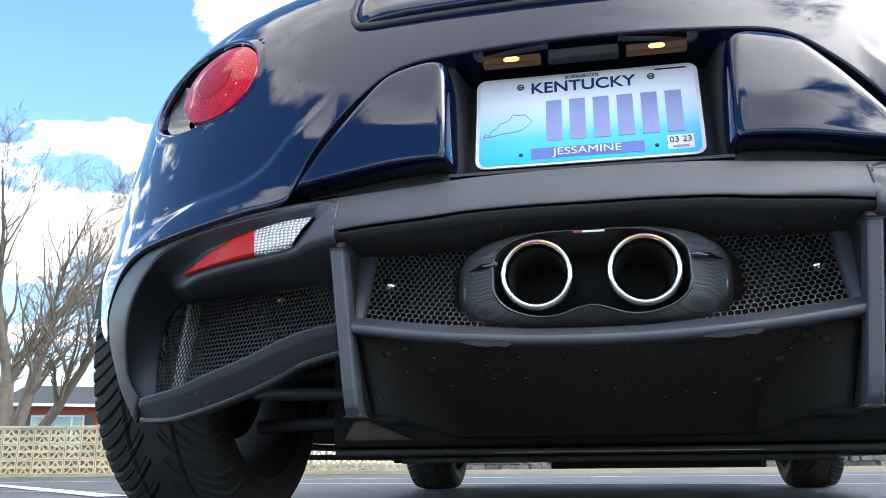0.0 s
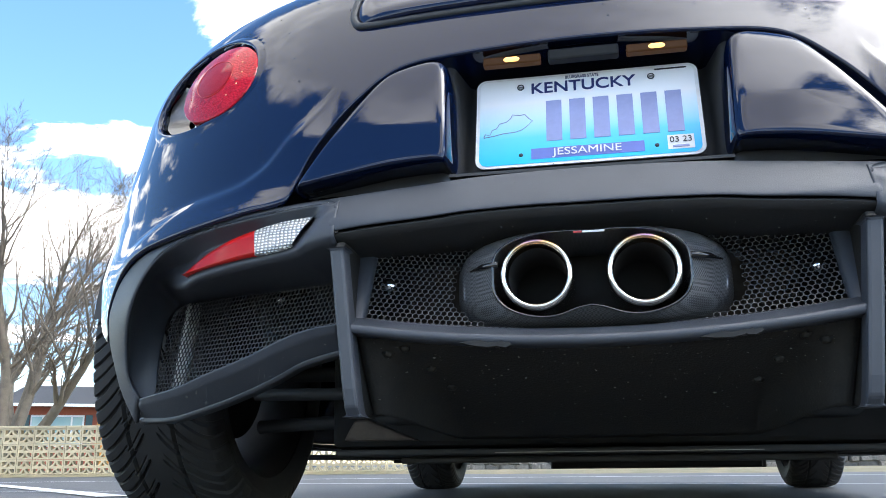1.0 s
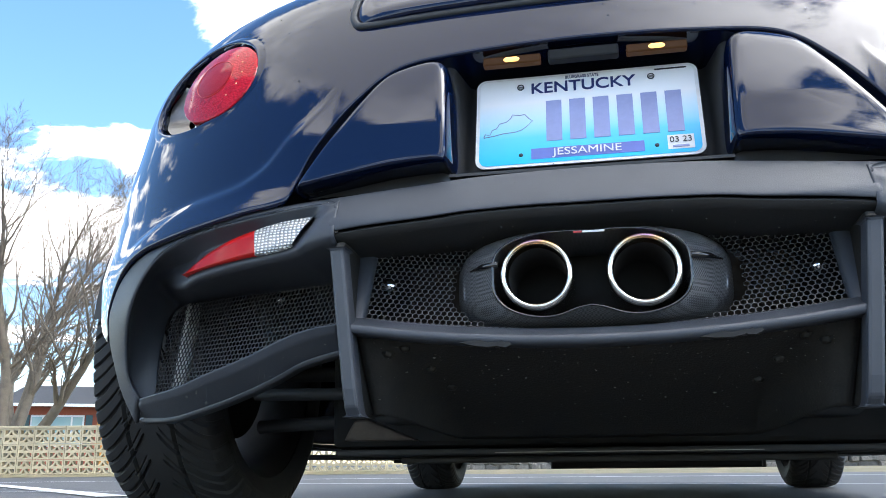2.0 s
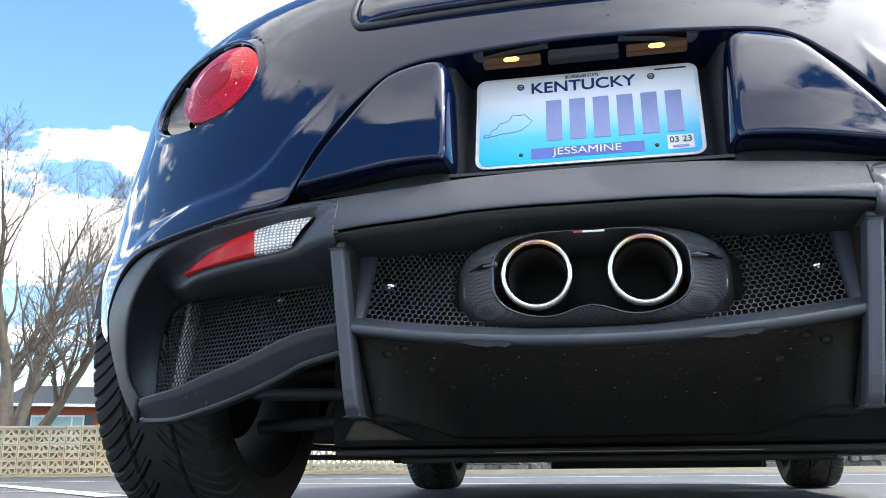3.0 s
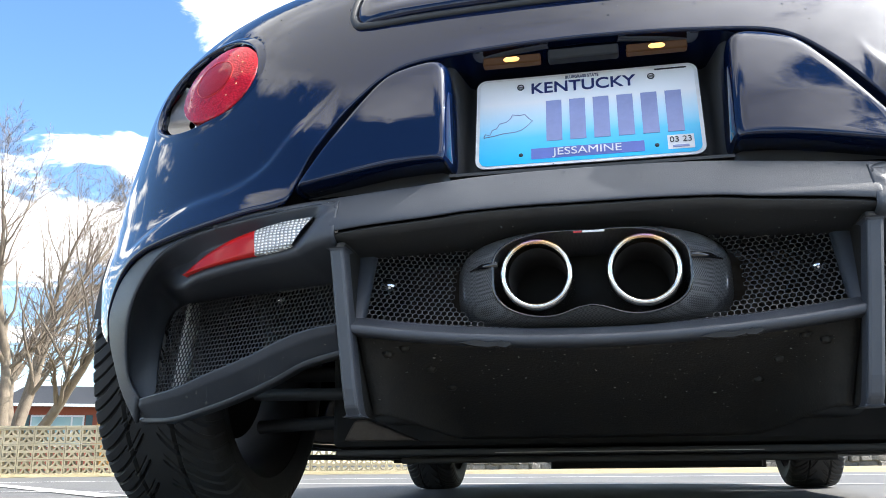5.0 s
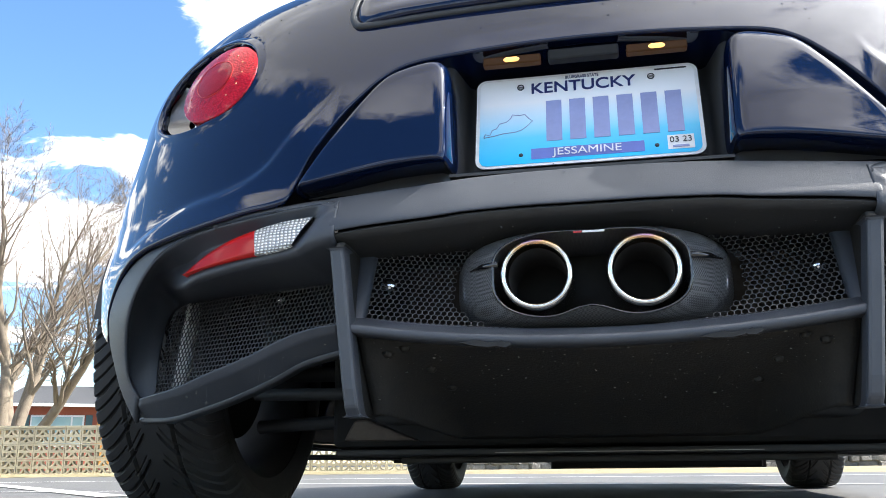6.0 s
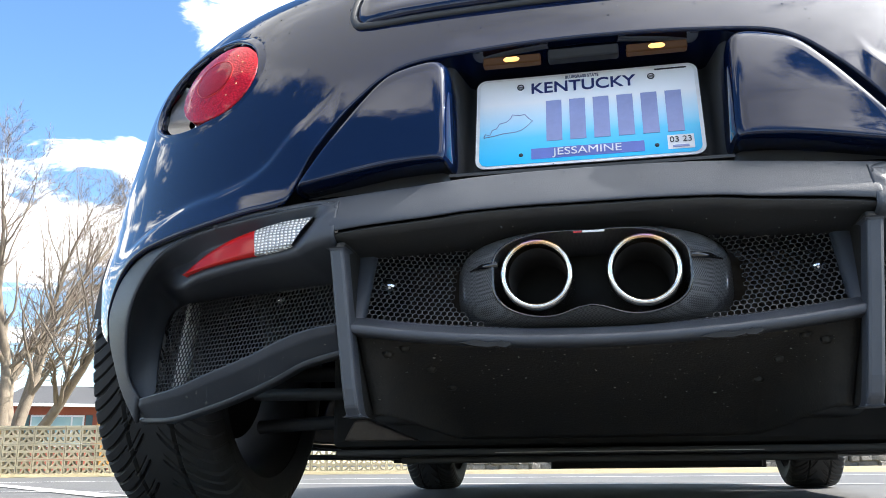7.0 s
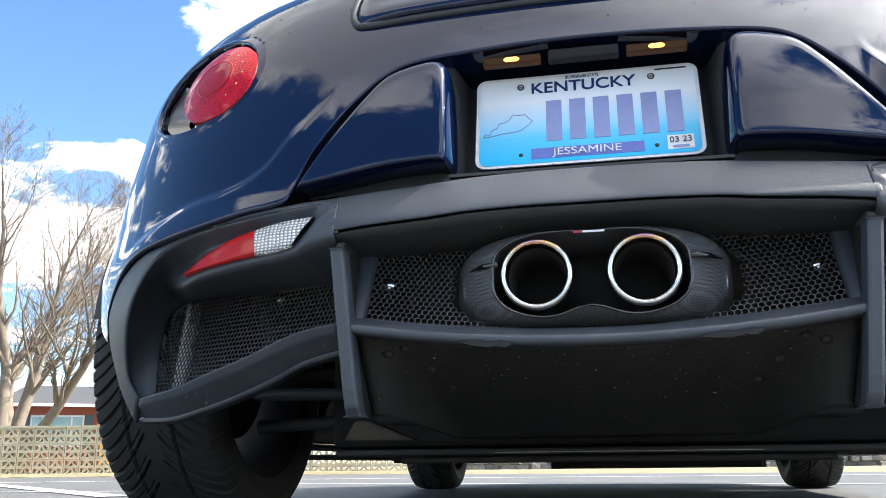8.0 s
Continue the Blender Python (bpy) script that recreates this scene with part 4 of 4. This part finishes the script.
# water drops left on the paint and the band
def drops():
    rng = random.Random(21)
    verts, faces = [], []
    for _ in range(620):
        x = rng.uniform(-0.62, 0.62)
        z = rng.uniform(0.42, 0.90) if abs(x) < 0.4 else rng.uniform(0.50, 0.9)
        if abs(x) < 0.19 and 0.475 < z < 0.69:
            continue
        out = 0.0
        inside_pod = 0.19 < abs(x) < 0.36 and 0.49 < z < 0.635 - max(0, abs(x) - 0.26) * 1.4
        if inside_pod:
            out = 0.0235
        elif z < 0.475:
            out = -0.0015
        elif 0.40 > abs(x) > 0.17 and z < 0.67:
            continue
        r = rng.uniform(0.0006, 0.0018) * (1.3 if rng.random() < 0.08 else 1)
        c = Vector(on_skin(x, z, out))
        e = 0.004
        t1 = (Vector(on_skin(x + e, z, out)) - c).normalized()
        t2 = (Vector(on_skin(x, z + e, out)) - c).normalized()
        n = t1.cross(t2).normalized()
        n = -n if n.y > 0 else n
        o = len(verts)
        for rad, hh in ((1.0, -0.2), (0.75, 0.45)):
            for k in range(7):
                t = 2 * math.pi * k / 7
                verts.append(tuple(c + (t1 * math.cos(t) + t2 * math.sin(t) * 1.15) * r * rad + n * r * hh))
        verts.append(tuple(c + n * r * 0.65))
        for k in range(7):
            j = (k + 1) % 7
            faces += [(o + k, o + j, o + 7 + j, o + 7 + k), (o + 7 + k, o + 7 + j, o + 14)]
    return verts, faces


tagged(part("water", drops(), WATER, car, "scattered clear water drops on the paint"), kind="stuff")


# dirt thrown up on the bumper's underside and the diffuser
DIRT = surface("dried_dirt", (0.070, 0.066, 0.060), (0.12, 0.115, 0.105), rough=0.9, scale=80)


def flecks():
    rng = random.Random(5)
    verts, faces = [], []
    for k in range(520):
        pick = rng.random()
        if pick < 0.55:
            c = Vector(panel(rng.uniform(-0.97, 0.97), rng.random() ** 2 * 0.8)) + Vector((0, -0.0006, -0.0004))
        elif pick < 0.75:
            c = Vector(underside(rng.uniform(-1, 1), rng.random() * 0.5)) + Vector((0, 0, -0.0016))
        else:
            i = rng.randrange(3, 37)
            p = Vector(bar_at(i, rng.random()))
            c = Vector((p.x, p.y - 0.0008, p.z))
        r = rng.uniform(0.00025, 0.0007) * (1.8 if rng.random() < 0.06 else 1)
        o = len(verts)
        w = rng.uniform(0.6, 2.2)
        for a in range(5):
            t = 2 * math.pi * a / 5 + k
            verts.append(tuple(c + Vector((math.cos(t) * r * w, -0.0002, math.sin(t) * r))))
        verts.append(tuple(c + Vector((0, -r * 0.6, -r * 0.3))))
        faces += [(o + a, o + (a + 1) % 5, o + 5) for a in range(5)]
    return verts, faces


def bar_at(k, v):
    t, b = smooth_curve(BAR_TOP, 40), smooth_curve(BAR_LOW, 40)
    x, z = t[k][0] + (b[k][0] - t[k][0]) * v, t[k][1] + (b[k][1] - t[k][1]) * v
    return (x, on_skin(x, z)[1] + 0.004 + max(0, v - 0.28) * 0.032, z)


tagged(part("dirt", flecks(), DIRT, car, "pale dried dirt flecks on the black plastic"), kind="stuff")


# ---------------------------------------------------------------- clouds
def cloud_material():
    m = bpy.data.materials.new("drifting_cloud")
    m.use_nodes = True
    n, l = m.node_tree.nodes, m.node_tree.links
    n.clear()
    out, mix, tr, em = (n.new("ShaderNode" + k) for k in ("OutputMaterial", "MixShader", "BsdfTransparent", "Emission"))
    tc = n.new("ShaderNodeTexCoord")
    noi = n.new("ShaderNodeTexNoise")
    noi.inputs["Scale"].default_value, noi.inputs["Detail"].default_value, noi.inputs["Roughness"].default_value = 0.0030, 12, 0.62
    noi.inputs["Distortion"].default_value = 0.4
    l.new(tc.outputs["Object"], noi.inputs["Vector"])
    wisp = n.new("ShaderNodeTexNoise")
    wisp.inputs["Scale"].default_value, wisp.inputs["Detail"].default_value, wisp.inputs["Roughness"].default_value = 0.011, 10, 0.62
    wisp.inputs["Distortion"].default_value = 1.1
    l.new(tc.outputs["Object"], wisp.inputs["Vector"])
    frayed = n.new("ShaderNodeMath")
    frayed.operation = "MULTIPLY_ADD"
    l.new(wisp.outputs["Fac"], frayed.inputs[0])
    frayed.inputs[1].default_value = 0.22
    shift = n.new("ShaderNodeMath")
    shift.operation = "SUBTRACT"
    l.new(noi.outputs["Fac"], shift.inputs[0])
    shift.inputs[1].default_value = 0.11
    l.new(shift.outputs[0], frayed.inputs[2])
    val = frayed.outputs[0]
    for x, y, r, k in CLOUD_BANKS:
        d = n.new("ShaderNodeVectorMath")
        d.operation = "DISTANCE"
        l.new(tc.outputs["Object"], d.inputs[0])
        d.inputs[1].default_value = (x, y, 0)
        mr = n.new("ShaderNodeMapRange")
        mr.interpolation_type = "SMOOTHSTEP"
        l.new(d.outputs["Value"], mr.inputs["Value"])
        mr.inputs["From Min"].default_value, mr.inputs["From Max"].default_value = 0.0, r
        mr.inputs["To Min"].default_value, mr.inputs["To Max"].default_value = k, 0.0
        a = n.new("ShaderNodeMath")
        l.new(val, a.inputs[0])
        l.new(mr.outputs[0], a.inputs[1])
        val = a.outputs[0]
    dens = n.new("ShaderNodeMapRange")
    dens.interpolation_type = "SMOOTHSTEP"
    l.new(val, dens.inputs["Value"])
    dens.inputs["From Min"].default_value, dens.inputs["From Max"].default_value = 0.485, 0.64
    fold = n.new("ShaderNodeTexNoise")
    fold.inputs["Scale"].default_value, fold.inputs["Detail"].default_value, fold.inputs["Roughness"].default_value = 0.0075, 10, 0.66
    l.new(tc.outputs["Object"], fold.inputs["Vector"])
    both = n.new("ShaderNodeMath")
    both.operation = "MULTIPLY_ADD"
    l.new(fold.outputs["Fac"], both.inputs[0])
    both.inputs[1].default_value = 0.9
    grey = None
    for x, y, r, k in GREY_BANKS:
        d, mr, a = n.new("ShaderNodeVectorMath"), n.new("ShaderNodeMapRange"), n.new("ShaderNodeMath")
        d.operation = "DISTANCE"
        l.new(tc.outputs["Object"], d.inputs[0])
        d.inputs[1].default_value = (x, y, 0)
        mr.interpolation_type = "SMOOTHSTEP"
        l.new(d.outputs["Value"], mr.inputs["Value"])
        mr.inputs["From Min"].default_value, mr.inputs["From Max"].default_value = 0.3 * r, r
        mr.inputs["To Min"].default_value, mr.inputs["To Max"].default_value = k, 0.0
        if grey:
            l.new(grey, a.inputs[0])
        else:
            a.inputs[0].default_value = 0.0
        l.new(mr.outputs[0], a.inputs[1])
        grey = a.outputs[0]
    l.new(grey, both.inputs[2])
    shade = n.new("ShaderNodeMapRange")
    l.new(both.outputs[0], shade.inputs["Value"])
    shade.inputs["From Min"].default_value, shade.inputs["From Max"].default_value = 0.32, 1.0
    mixc = n.new("ShaderNodeMix")
    mixc.data_type = "RGBA"
    mixc.inputs[6].default_value, mixc.inputs[7].default_value = (1.0, 1.0, 1.0, 1), (0.40, 0.405, 0.395, 1)
    l.new(shade.outputs[0], mixc.inputs["Factor"])
    l.new(mixc.outputs[2], em.inputs["Color"])
    # cloud is brighter towards the sun
    far = n.new("ShaderNodeVectorMath")
    far.operation = "DISTANCE"
    l.new(tc.outputs["Object"], far.inputs[0])
    far.inputs[1].default_value = (580, -60, 0)
    lit = n.new("ShaderNodeMapRange")
    lit.interpolation_type = "SMOOTHSTEP"
    l.new(far.outputs["Value"], lit.inputs["Value"])
    lit.inputs["From Min"].default_value, lit.inputs["From Max"].default_value = 0.0, 620.0
    lit.inputs["To Min"].default_value, lit.inputs["To Max"].default_value = 6.0, 1.10
    l.new(lit.outputs[0], em.inputs["Strength"])
    l.new(dens.outputs[0], mix.inputs["Fac"])
    l.new(tr.outputs[0], mix.inputs[1])
    l.new(em.outputs[0], mix.inputs[2])
    l.new(mix.outputs[0], out.inputs["Surface"])
    return m


CLOUD_Z = 700.0
# banks of denser (+) or thinner (-) cloud: x, y, radius, amount
CLOUD_BANKS = [(-930, 1250, 430, -0.40), (-440, 1240, 380, 0.17), (-1700, 2300, 950, 0.22), (-1025, 1646, 260, 0.22), (-2600, 3500, 520, -0.30), (-3300, 5000, 1700, 0.24),
               (-760, 1000, 300, -0.40), (-225, 40, 430, 0.40), (-110, -230, 400, 0.38), (-420, -640, 330, -0.45), (-860, -160, 430, -0.45), (-1700, 150, 700, -0.35),
               (470, -120, 260, 0.42), (100, -320, 170, 0.25), (340, -300, 190, 0.26), (-470, -130, 190, 0.24), (-240, -430, 150, 0.20), (205, -430, 95, 0.22), (190, -590, 170, 0.30), (330, -600, 200, 0.30), (700, 300, 300, 0.52), (790, -20, 230, -0.45), (-720, 300, 300, -0.40)]
# thick grey-based cloud: x, y, radius, amount
GREY_BANKS = [(-300, 60, 520, 0.50), (-170, -230, 330, 0.45), (190, -600, 190, 0.5), (-1700, 2600, 900, 0.10)]
clouds = new("cloud_layer", raw("cloud_layer", [(-9000, -9000, 0), (9000, -9000, 0), (9000, 9000, 0), (-9000, 9000, 0)], [(0, 3, 2, 1)], cloud_material()))
tagged(clouds, "broken white fair-weather clouds drifting over blue sky", "clouds", kind="structure")

# ---------------------------------------------------------------- fence of pierced blocks
BLOCK = surface("cream_concrete", (0.50, 0.42, 0.28), (0.38, 0.32, 0.215), rough=0.9, scale=8, fine=120, bump=0.002, spread=0.10)
FENCE_AT, FENCE_TURN = Vector((-2.3, 16.4, -0.06)), radians(14)
BP, BD = 0.293, 0.13


def pierced_block():
    """A square screen block: frame, middle bar and four quarter arches."""
    w = BP / 2 - 0.004
    t = 0.026
    g = [box(-w, w, 0, BD, -w, -w + t * 1.2), box(-w, w, 0, BD, w - t * 1.2, w), box(-w, -w + t, 0, BD, -w + t, w - t), box(w - t, w, 0, BD, -w + t, w - t),
         box(-w + t, w - t, 0, BD, -t * 0.9, t * 0.9)]
    for sx in (-1, 1):
        for base in (-w + t, t / 2):
            # an arch that leans from the foot of the middle out to the corner
            pts = []
            r = w - t - t / 2
            for k in range(6):
                a = math.pi / 2 * k / 5
                pts.append((sx * (w - t - r * math.sin(a) * 1.0), base + (r * (1 - math.cos(a))) * 0.98))
            for (x0, z0), (x1, z1) in zip(pts, pts[1:]):
                d = Vector((x1 - x0, z1 - z0)).normalized() * 0.017
                nx, nz = -d.y, d.x
                v = [(x0 + nx, y, z0 + nz) for y in (0.004, BD - 0.004)] + [(x1 + nx, y, z1 + nz) for y in (0.004, BD - 0.004)] + \
                    [(x0 - nx, y, z0 - nz) for y in (0.004, BD - 0.004)] + [(x1 - nx, y, z1 - nz) for y in (0.004, BD - 0.004)]
                g.append((v, [(0, 2, 3, 1), (4, 5, 7, 6), (0, 4, 6, 2), (1, 3, 7, 5)]))
    return joined(*g)


fence = new("fence")
fence.matrix_basis = Matrix.Translation(FENCE_AT) @ Matrix.Rotation(FENCE_TURN, 4, "Z")
tagged(fence, "low cream screen wall of pierced concrete blocks", "fence")
block_me = raw("block", *pierced_block(), BLOCK, smooth=False)
for i in range(-38, -3):
    for j in range(3):
        o = new("block", block_me)
        o.parent = fence
        o.matrix_basis = pose(i * BP, 0, 0.03 + BP / 2 + j * BP)
    part("cap", box(-BP / 2 + 0.004, BP / 2 - 0.004, -0.015, BD + 0.015, 0, 0.045), BLOCK, fence, smooth=False, m=pose(i * BP, 0, 0.03 + 3 * BP))
part("footing", box(-39 * BP, -3.5 * BP, -0.03, BD + 0.03, -0.1, 0.028), BLOCK, fence, "cream concrete footing", smooth=False)
def verge_point(u, v):
    wide = 0.7 + 4.6 * step(-4.0, 3.0, u) + 0.25 * noise.noise((u * 1.7, 0, 3))
    y = v * wide if v > 0 else v
    z = -0.057 + (0.05 * step(0, 0.25, 1 - v) if v > 0 else 0.05) + 0.012 * noise.noise((u * 4, v * 9, 0))
    return (FENCE_AT.x + u * math.cos(FENCE_TURN) + y * math.sin(FENCE_TURN), FENCE_AT.y + u * math.sin(FENCE_TURN) - y * math.cos(FENCE_TURN), z)


verge = new("verge", raw("verge", *grid(verge_point, np.linspace(-14, 40, 300), list(np.linspace(-30, -0.5, 12)) + list(np.linspace(0, 1, 24))), VERGE))
tagged(verge, "dry straw-coloured grass verge along the fence", "grass", kind="structure")

# grey weathered stones that carry the line on
STONE = surface("weathered_stone", (0.20, 0.19, 0.175), (0.10, 0.095, 0.085), rough=0.95, scale=6, fine=60, bump=0.01, spread=0.25)
stones = new("stone_border")
stones.matrix_basis = fence.matrix_basis.copy()
tagged(stones, "low border of grey weathered stones beside dry grass", "stone border")


def stone_mesh(seed):
    rng = random.Random(seed)
    bm = bmesh.new()
    bmesh.ops.create_cube(bm, size=1.0)
    bmesh.ops.bevel(bm, geom=bm.edges[:], offset=0.14, segments=1, affect="EDGES")
    for v in bm.verts:
        v.co += Vector((rng.uniform(-1, 1), rng.uniform(-1, 1), rng.uniform(-1, 1))) * 0.07
    me = bpy.data.meshes.new("stone")
    bm.to_mesh(me)
    bm.free()
    me.materials.append(STONE)
    return me


stone_kinds = [stone_mesh(k) for k in range(6)]
srng = random.Random(8)
for row in range(2):
    x = -3.4 * BP + row * 0.12
    while x < 12.0:
        w = srng.uniform(0.18, 0.42)
        o = new("stone", srng.choice(stone_kinds))
        o.parent = stones
        o.matrix_basis = Matrix.Translation((x + w / 2, 0.08 + srng.uniform(-0.05, 0.05), 0.07 + row * 0.15)) @ Matrix.Diagonal((w, 0.26, srng.uniform(0.15, 0.19), 1))
        x += w

# ---------------------------------------------------------------- house behind the fence
BRICK = surface("red_brick", (0.36, 0.10, 0.06), (0.26, 0.08, 0.05), rough=0.9, scale=3, fine=25, bump=0.004)
SHINGLE = surface("grey_shingle", (0.034, 0.035, 0.038), (0.062, 0.062, 0.066), rough=0.85, scale=2, fine=14, bump=0.01)
WHITE = surface("white_paint", (0.78, 0.78, 0.77), (0.66, 0.66, 0.65), rough=0.6, scale=2)
TEAL = surface("teal_shutter", (0.05, 0.10, 0.11), rough=0.6)
PANE = surface("house_glass", (0.25, 0.40, 0.42), (0.45, 0.55, 0.55), rough=0.1, scale=0.8, coat=0.5)
DOOR = surface("orange_door", (0.62, 0.26, 0.05), rough=0.5)

house = new("house")
house.matrix_basis = Matrix.Translation((-24.25, 30.9, -0.06)) @ Matrix.Rotation(radians(33), 4, "Z")
tagged(house, "single-storey red brick house with grey shingle roof", "house")
part("wall", box(0, 6.4, 0, 8, 0, 2.62), BRICK, house, "red brick wall", smooth=False)
part("porch_wall", box(-6, -0.02, 0.3, 8, 0, 2.62), WHITE, house, "white boarded wall", smooth=False)
part("roof", ([(-0.6, -0.5, 2.70), (7.0, -0.5, 2.70), (7.0, 4, 3.8), (0.3, 4, 3.8), (-0.6, 8.5, 2.70), (7.0, 8.5, 2.70), (-0.6, -0.5, 2.62), (7.0, -0.5, 2.62)],
              [(0, 1, 2, 3), (3, 2, 5, 4), (0, 3, 4), (1, 5, 2), (6, 7, 1, 0)]), SHINGLE, house, "grey shingle roof", smooth=False)
part("porch_roof", ([(-6.6, -0.2, 2.60), (-0.62, -0.2, 2.60), (-0.62, 4, 3.3), (-6.6, 4, 3.3), (-6.6, 8, 2.6), (-0.62, 8, 2.6)], [(0, 1, 2, 3), (3, 2, 5, 4), (0, 3, 4), (1, 5, 2)]), SHINGLE, house, "grey porch roof", smooth=False)
part("fascia", box(-0.6, 7.0, -0.56, -0.51, 2.60, 2.72), WHITE, house, "white fascia board", smooth=False)
win = part("window", box(0.80, 2.85, -0.05, 0.02, 1.0, 2.28), WHITE, house, "white picture window", smooth=False, bevel=0.01)
for x0, x1 in ((0.86, 1.24), (1.31, 2.33), (2.40, 2.78)):
    part("pane", box(x0, x1, -0.07, -0.055, 1.08, 2.20), PANE, win, smooth=False)
for x0 in (0.50, 2.90):
    part("shutter", box(x0, x0 + 0.27, -0.06, 0.0, 1.0, 2.28), TEAL, house, "dark teal shutter", smooth=False)
part("door", box(3.35, 4.15, -0.06, 0.0, 0.2, 2.25), DOOR, house, "orange wooden door", smooth=False)
part("wall_lamp", box(0.17, 0.29, -0.12, 0.0, 1.95, 2.15), WHITE, house, "white wall lantern", smooth=False, bevel=0.02)
part("chimney", box(3.6, 4.3, 3.4, 4.2, 3.7, 4.5), SHINGLE, house, smooth=False)

# ---------------------------------------------------------------- bare trees
BARK = surface("grey_brown_bark", (0.20, 0.165, 0.125), (0.085, 0.068, 0.052), rough=0.95, scale=7, fine=45, bump=0.012)
TWIG = surface("brown_twig", (0.12, 0.095, 0.075), (0.18, 0.14, 0.105), rough=0.85, scale=3)


def bare_tree(at, stems, seed, label):
    """Leaning stems that taper to their tips, with laterals on laterals down to fine twigs."""
    rng = random.Random(seed)
    limbs, twigs = ([], []), ([], [])
    plan = ((15, 1.0), (8, 0.40), (5, 0.40), (4, 0.48))

    def put(store, geo):
        o = len(store[0])
        store[0].extend(geo[0])
        store[1].extend(tuple(i + o for i in f) for f in geo[1])

    def grow(p, d, length, r, level):
        n = plan[level][0]
        pts, radii, ways = [p.copy()], [r], [d]
        tip = max(0.0022, r * 0.10)
        for k in range(n):
            wob = 0.10 if level == 0 else 0.14
            d = (d + Vector((rng.gauss(0, wob), rng.gauss(0, wob), rng.gauss(0.035, wob * 0.7)))).normalized()
            p = p + d * (length / n)
            pts.append(p.copy())
            radii.append(r + (tip - r) * ((k + 1) / n) ** 0.8)
            ways.append(d)
        put(limbs if r > 0.03 else twigs, tube(pts, radii, 8 if r > 0.06 else (5 if r > 0.02 else 3), caps=False))
        if level == 3:
            return
        first = 4 if level == 0 else 2
        for k in range(first, n + 1):
            for _ in range(3 if level == 0 and k > 8 else 2):
                if rng.random() < 0.08:
                    continue
                w = ways[k]
                side = Vector((rng.gauss(0, 1), rng.gauss(0, 1), rng.gauss(0.1, 0.7)))
                side = (side - w * side.dot(w)).normalized()
                spread = rng.uniform(0.45, 0.9)
                reach = length * plan[level + 1][1] * rng.uniform(0.65, 1.2) * (1.15 - 0.55 * k / n)
                grow(pts[k], (w + side * spread).normalized(), reach, max(0.0030, radii[k] * rng.uniform(0.40, 0.62)), level + 1)

    root = new("tree")
    root.matrix_basis = Matrix.Translation(at)
    tagged(root, label, "tree", group="bare trees")
    for d, length, r in stems:
        grow(Vector((0, 0, 0)), Vector(d).normalized(), length, r, 0)
    part("trunk", limbs, BARK, root, "grey-brown bark trunk and limbs")
    part("crown", twigs, TWIG, root, "bare brown twigs", smooth=False)
    return root


bare_tree((-14.4, 17.9, -0.1), [((-0.10, 0, 1), 7.7, 0.19), ((0.18, 0.15, 1), 7.4, 0.16), ((0.52, 0.1, 1), 8.0, 0.17)], 7, "large bare many-stemmed tree behind the fence")
bare_tree((-16.6, 26.5, -0.1), [((0.12, 0, 1), 9.0, 0.17), ((-0.2, -0.1, 1), 8.6, 0.15)], 9, "slender bare tree in front of the house")
bare_tree((-17.5, 22.0, -0.1), [((0.08, 0, 1), 8.3, 0.20), ((0.36, 0.1, 1), 8.2, 0.17)], 12, "bare tree by the white porch")


# painted lines on the lot
def line(name, x0, y0, x1, y1, w):
    d = Vector((x1 - x0, y1 - y0, 0)).normalized()
    nn = Vector((-d.y, d.x, 0)) * w / 2
    f = lambda u, v: (x0 + (x1 - x0) * u + nn.x * v, y0 + (y1 - y0) * u + nn.y * v, 0.004 + ground_z(x0 + (x1 - x0) * u, y0 + (y1 - y0) * u))
    ob = new(name, raw(name, *grid(f, np.linspace(0, 1, 30), (-1, 0, 1), flip=True), LINE))
    return tagged(ob, "worn white painted line on the asphalt", "road marking", group="painted lines", kind="structure")


line("road_marking", -5.6, 5.85, -1.9, 2.18, 0.13)
line("road_marking", -6.5, 2.45, -1.7, 2.9, 0.035)
line("road_marking", -9.0, 5.6, 6.0, 6.9, 0.10)
line("road_marking", -2.6, 4.45, 5.0, 2.6, 0.05)


# ---------------------------------------------------------------- what moves
def motions():
    walk(clouds, [(0.0, pose(0, 0, CLOUD_Z)), (4.0, pose(-25, 57, CLOUD_Z)), (8.0, pose(-50, 114, CLOUD_Z))])


motions()
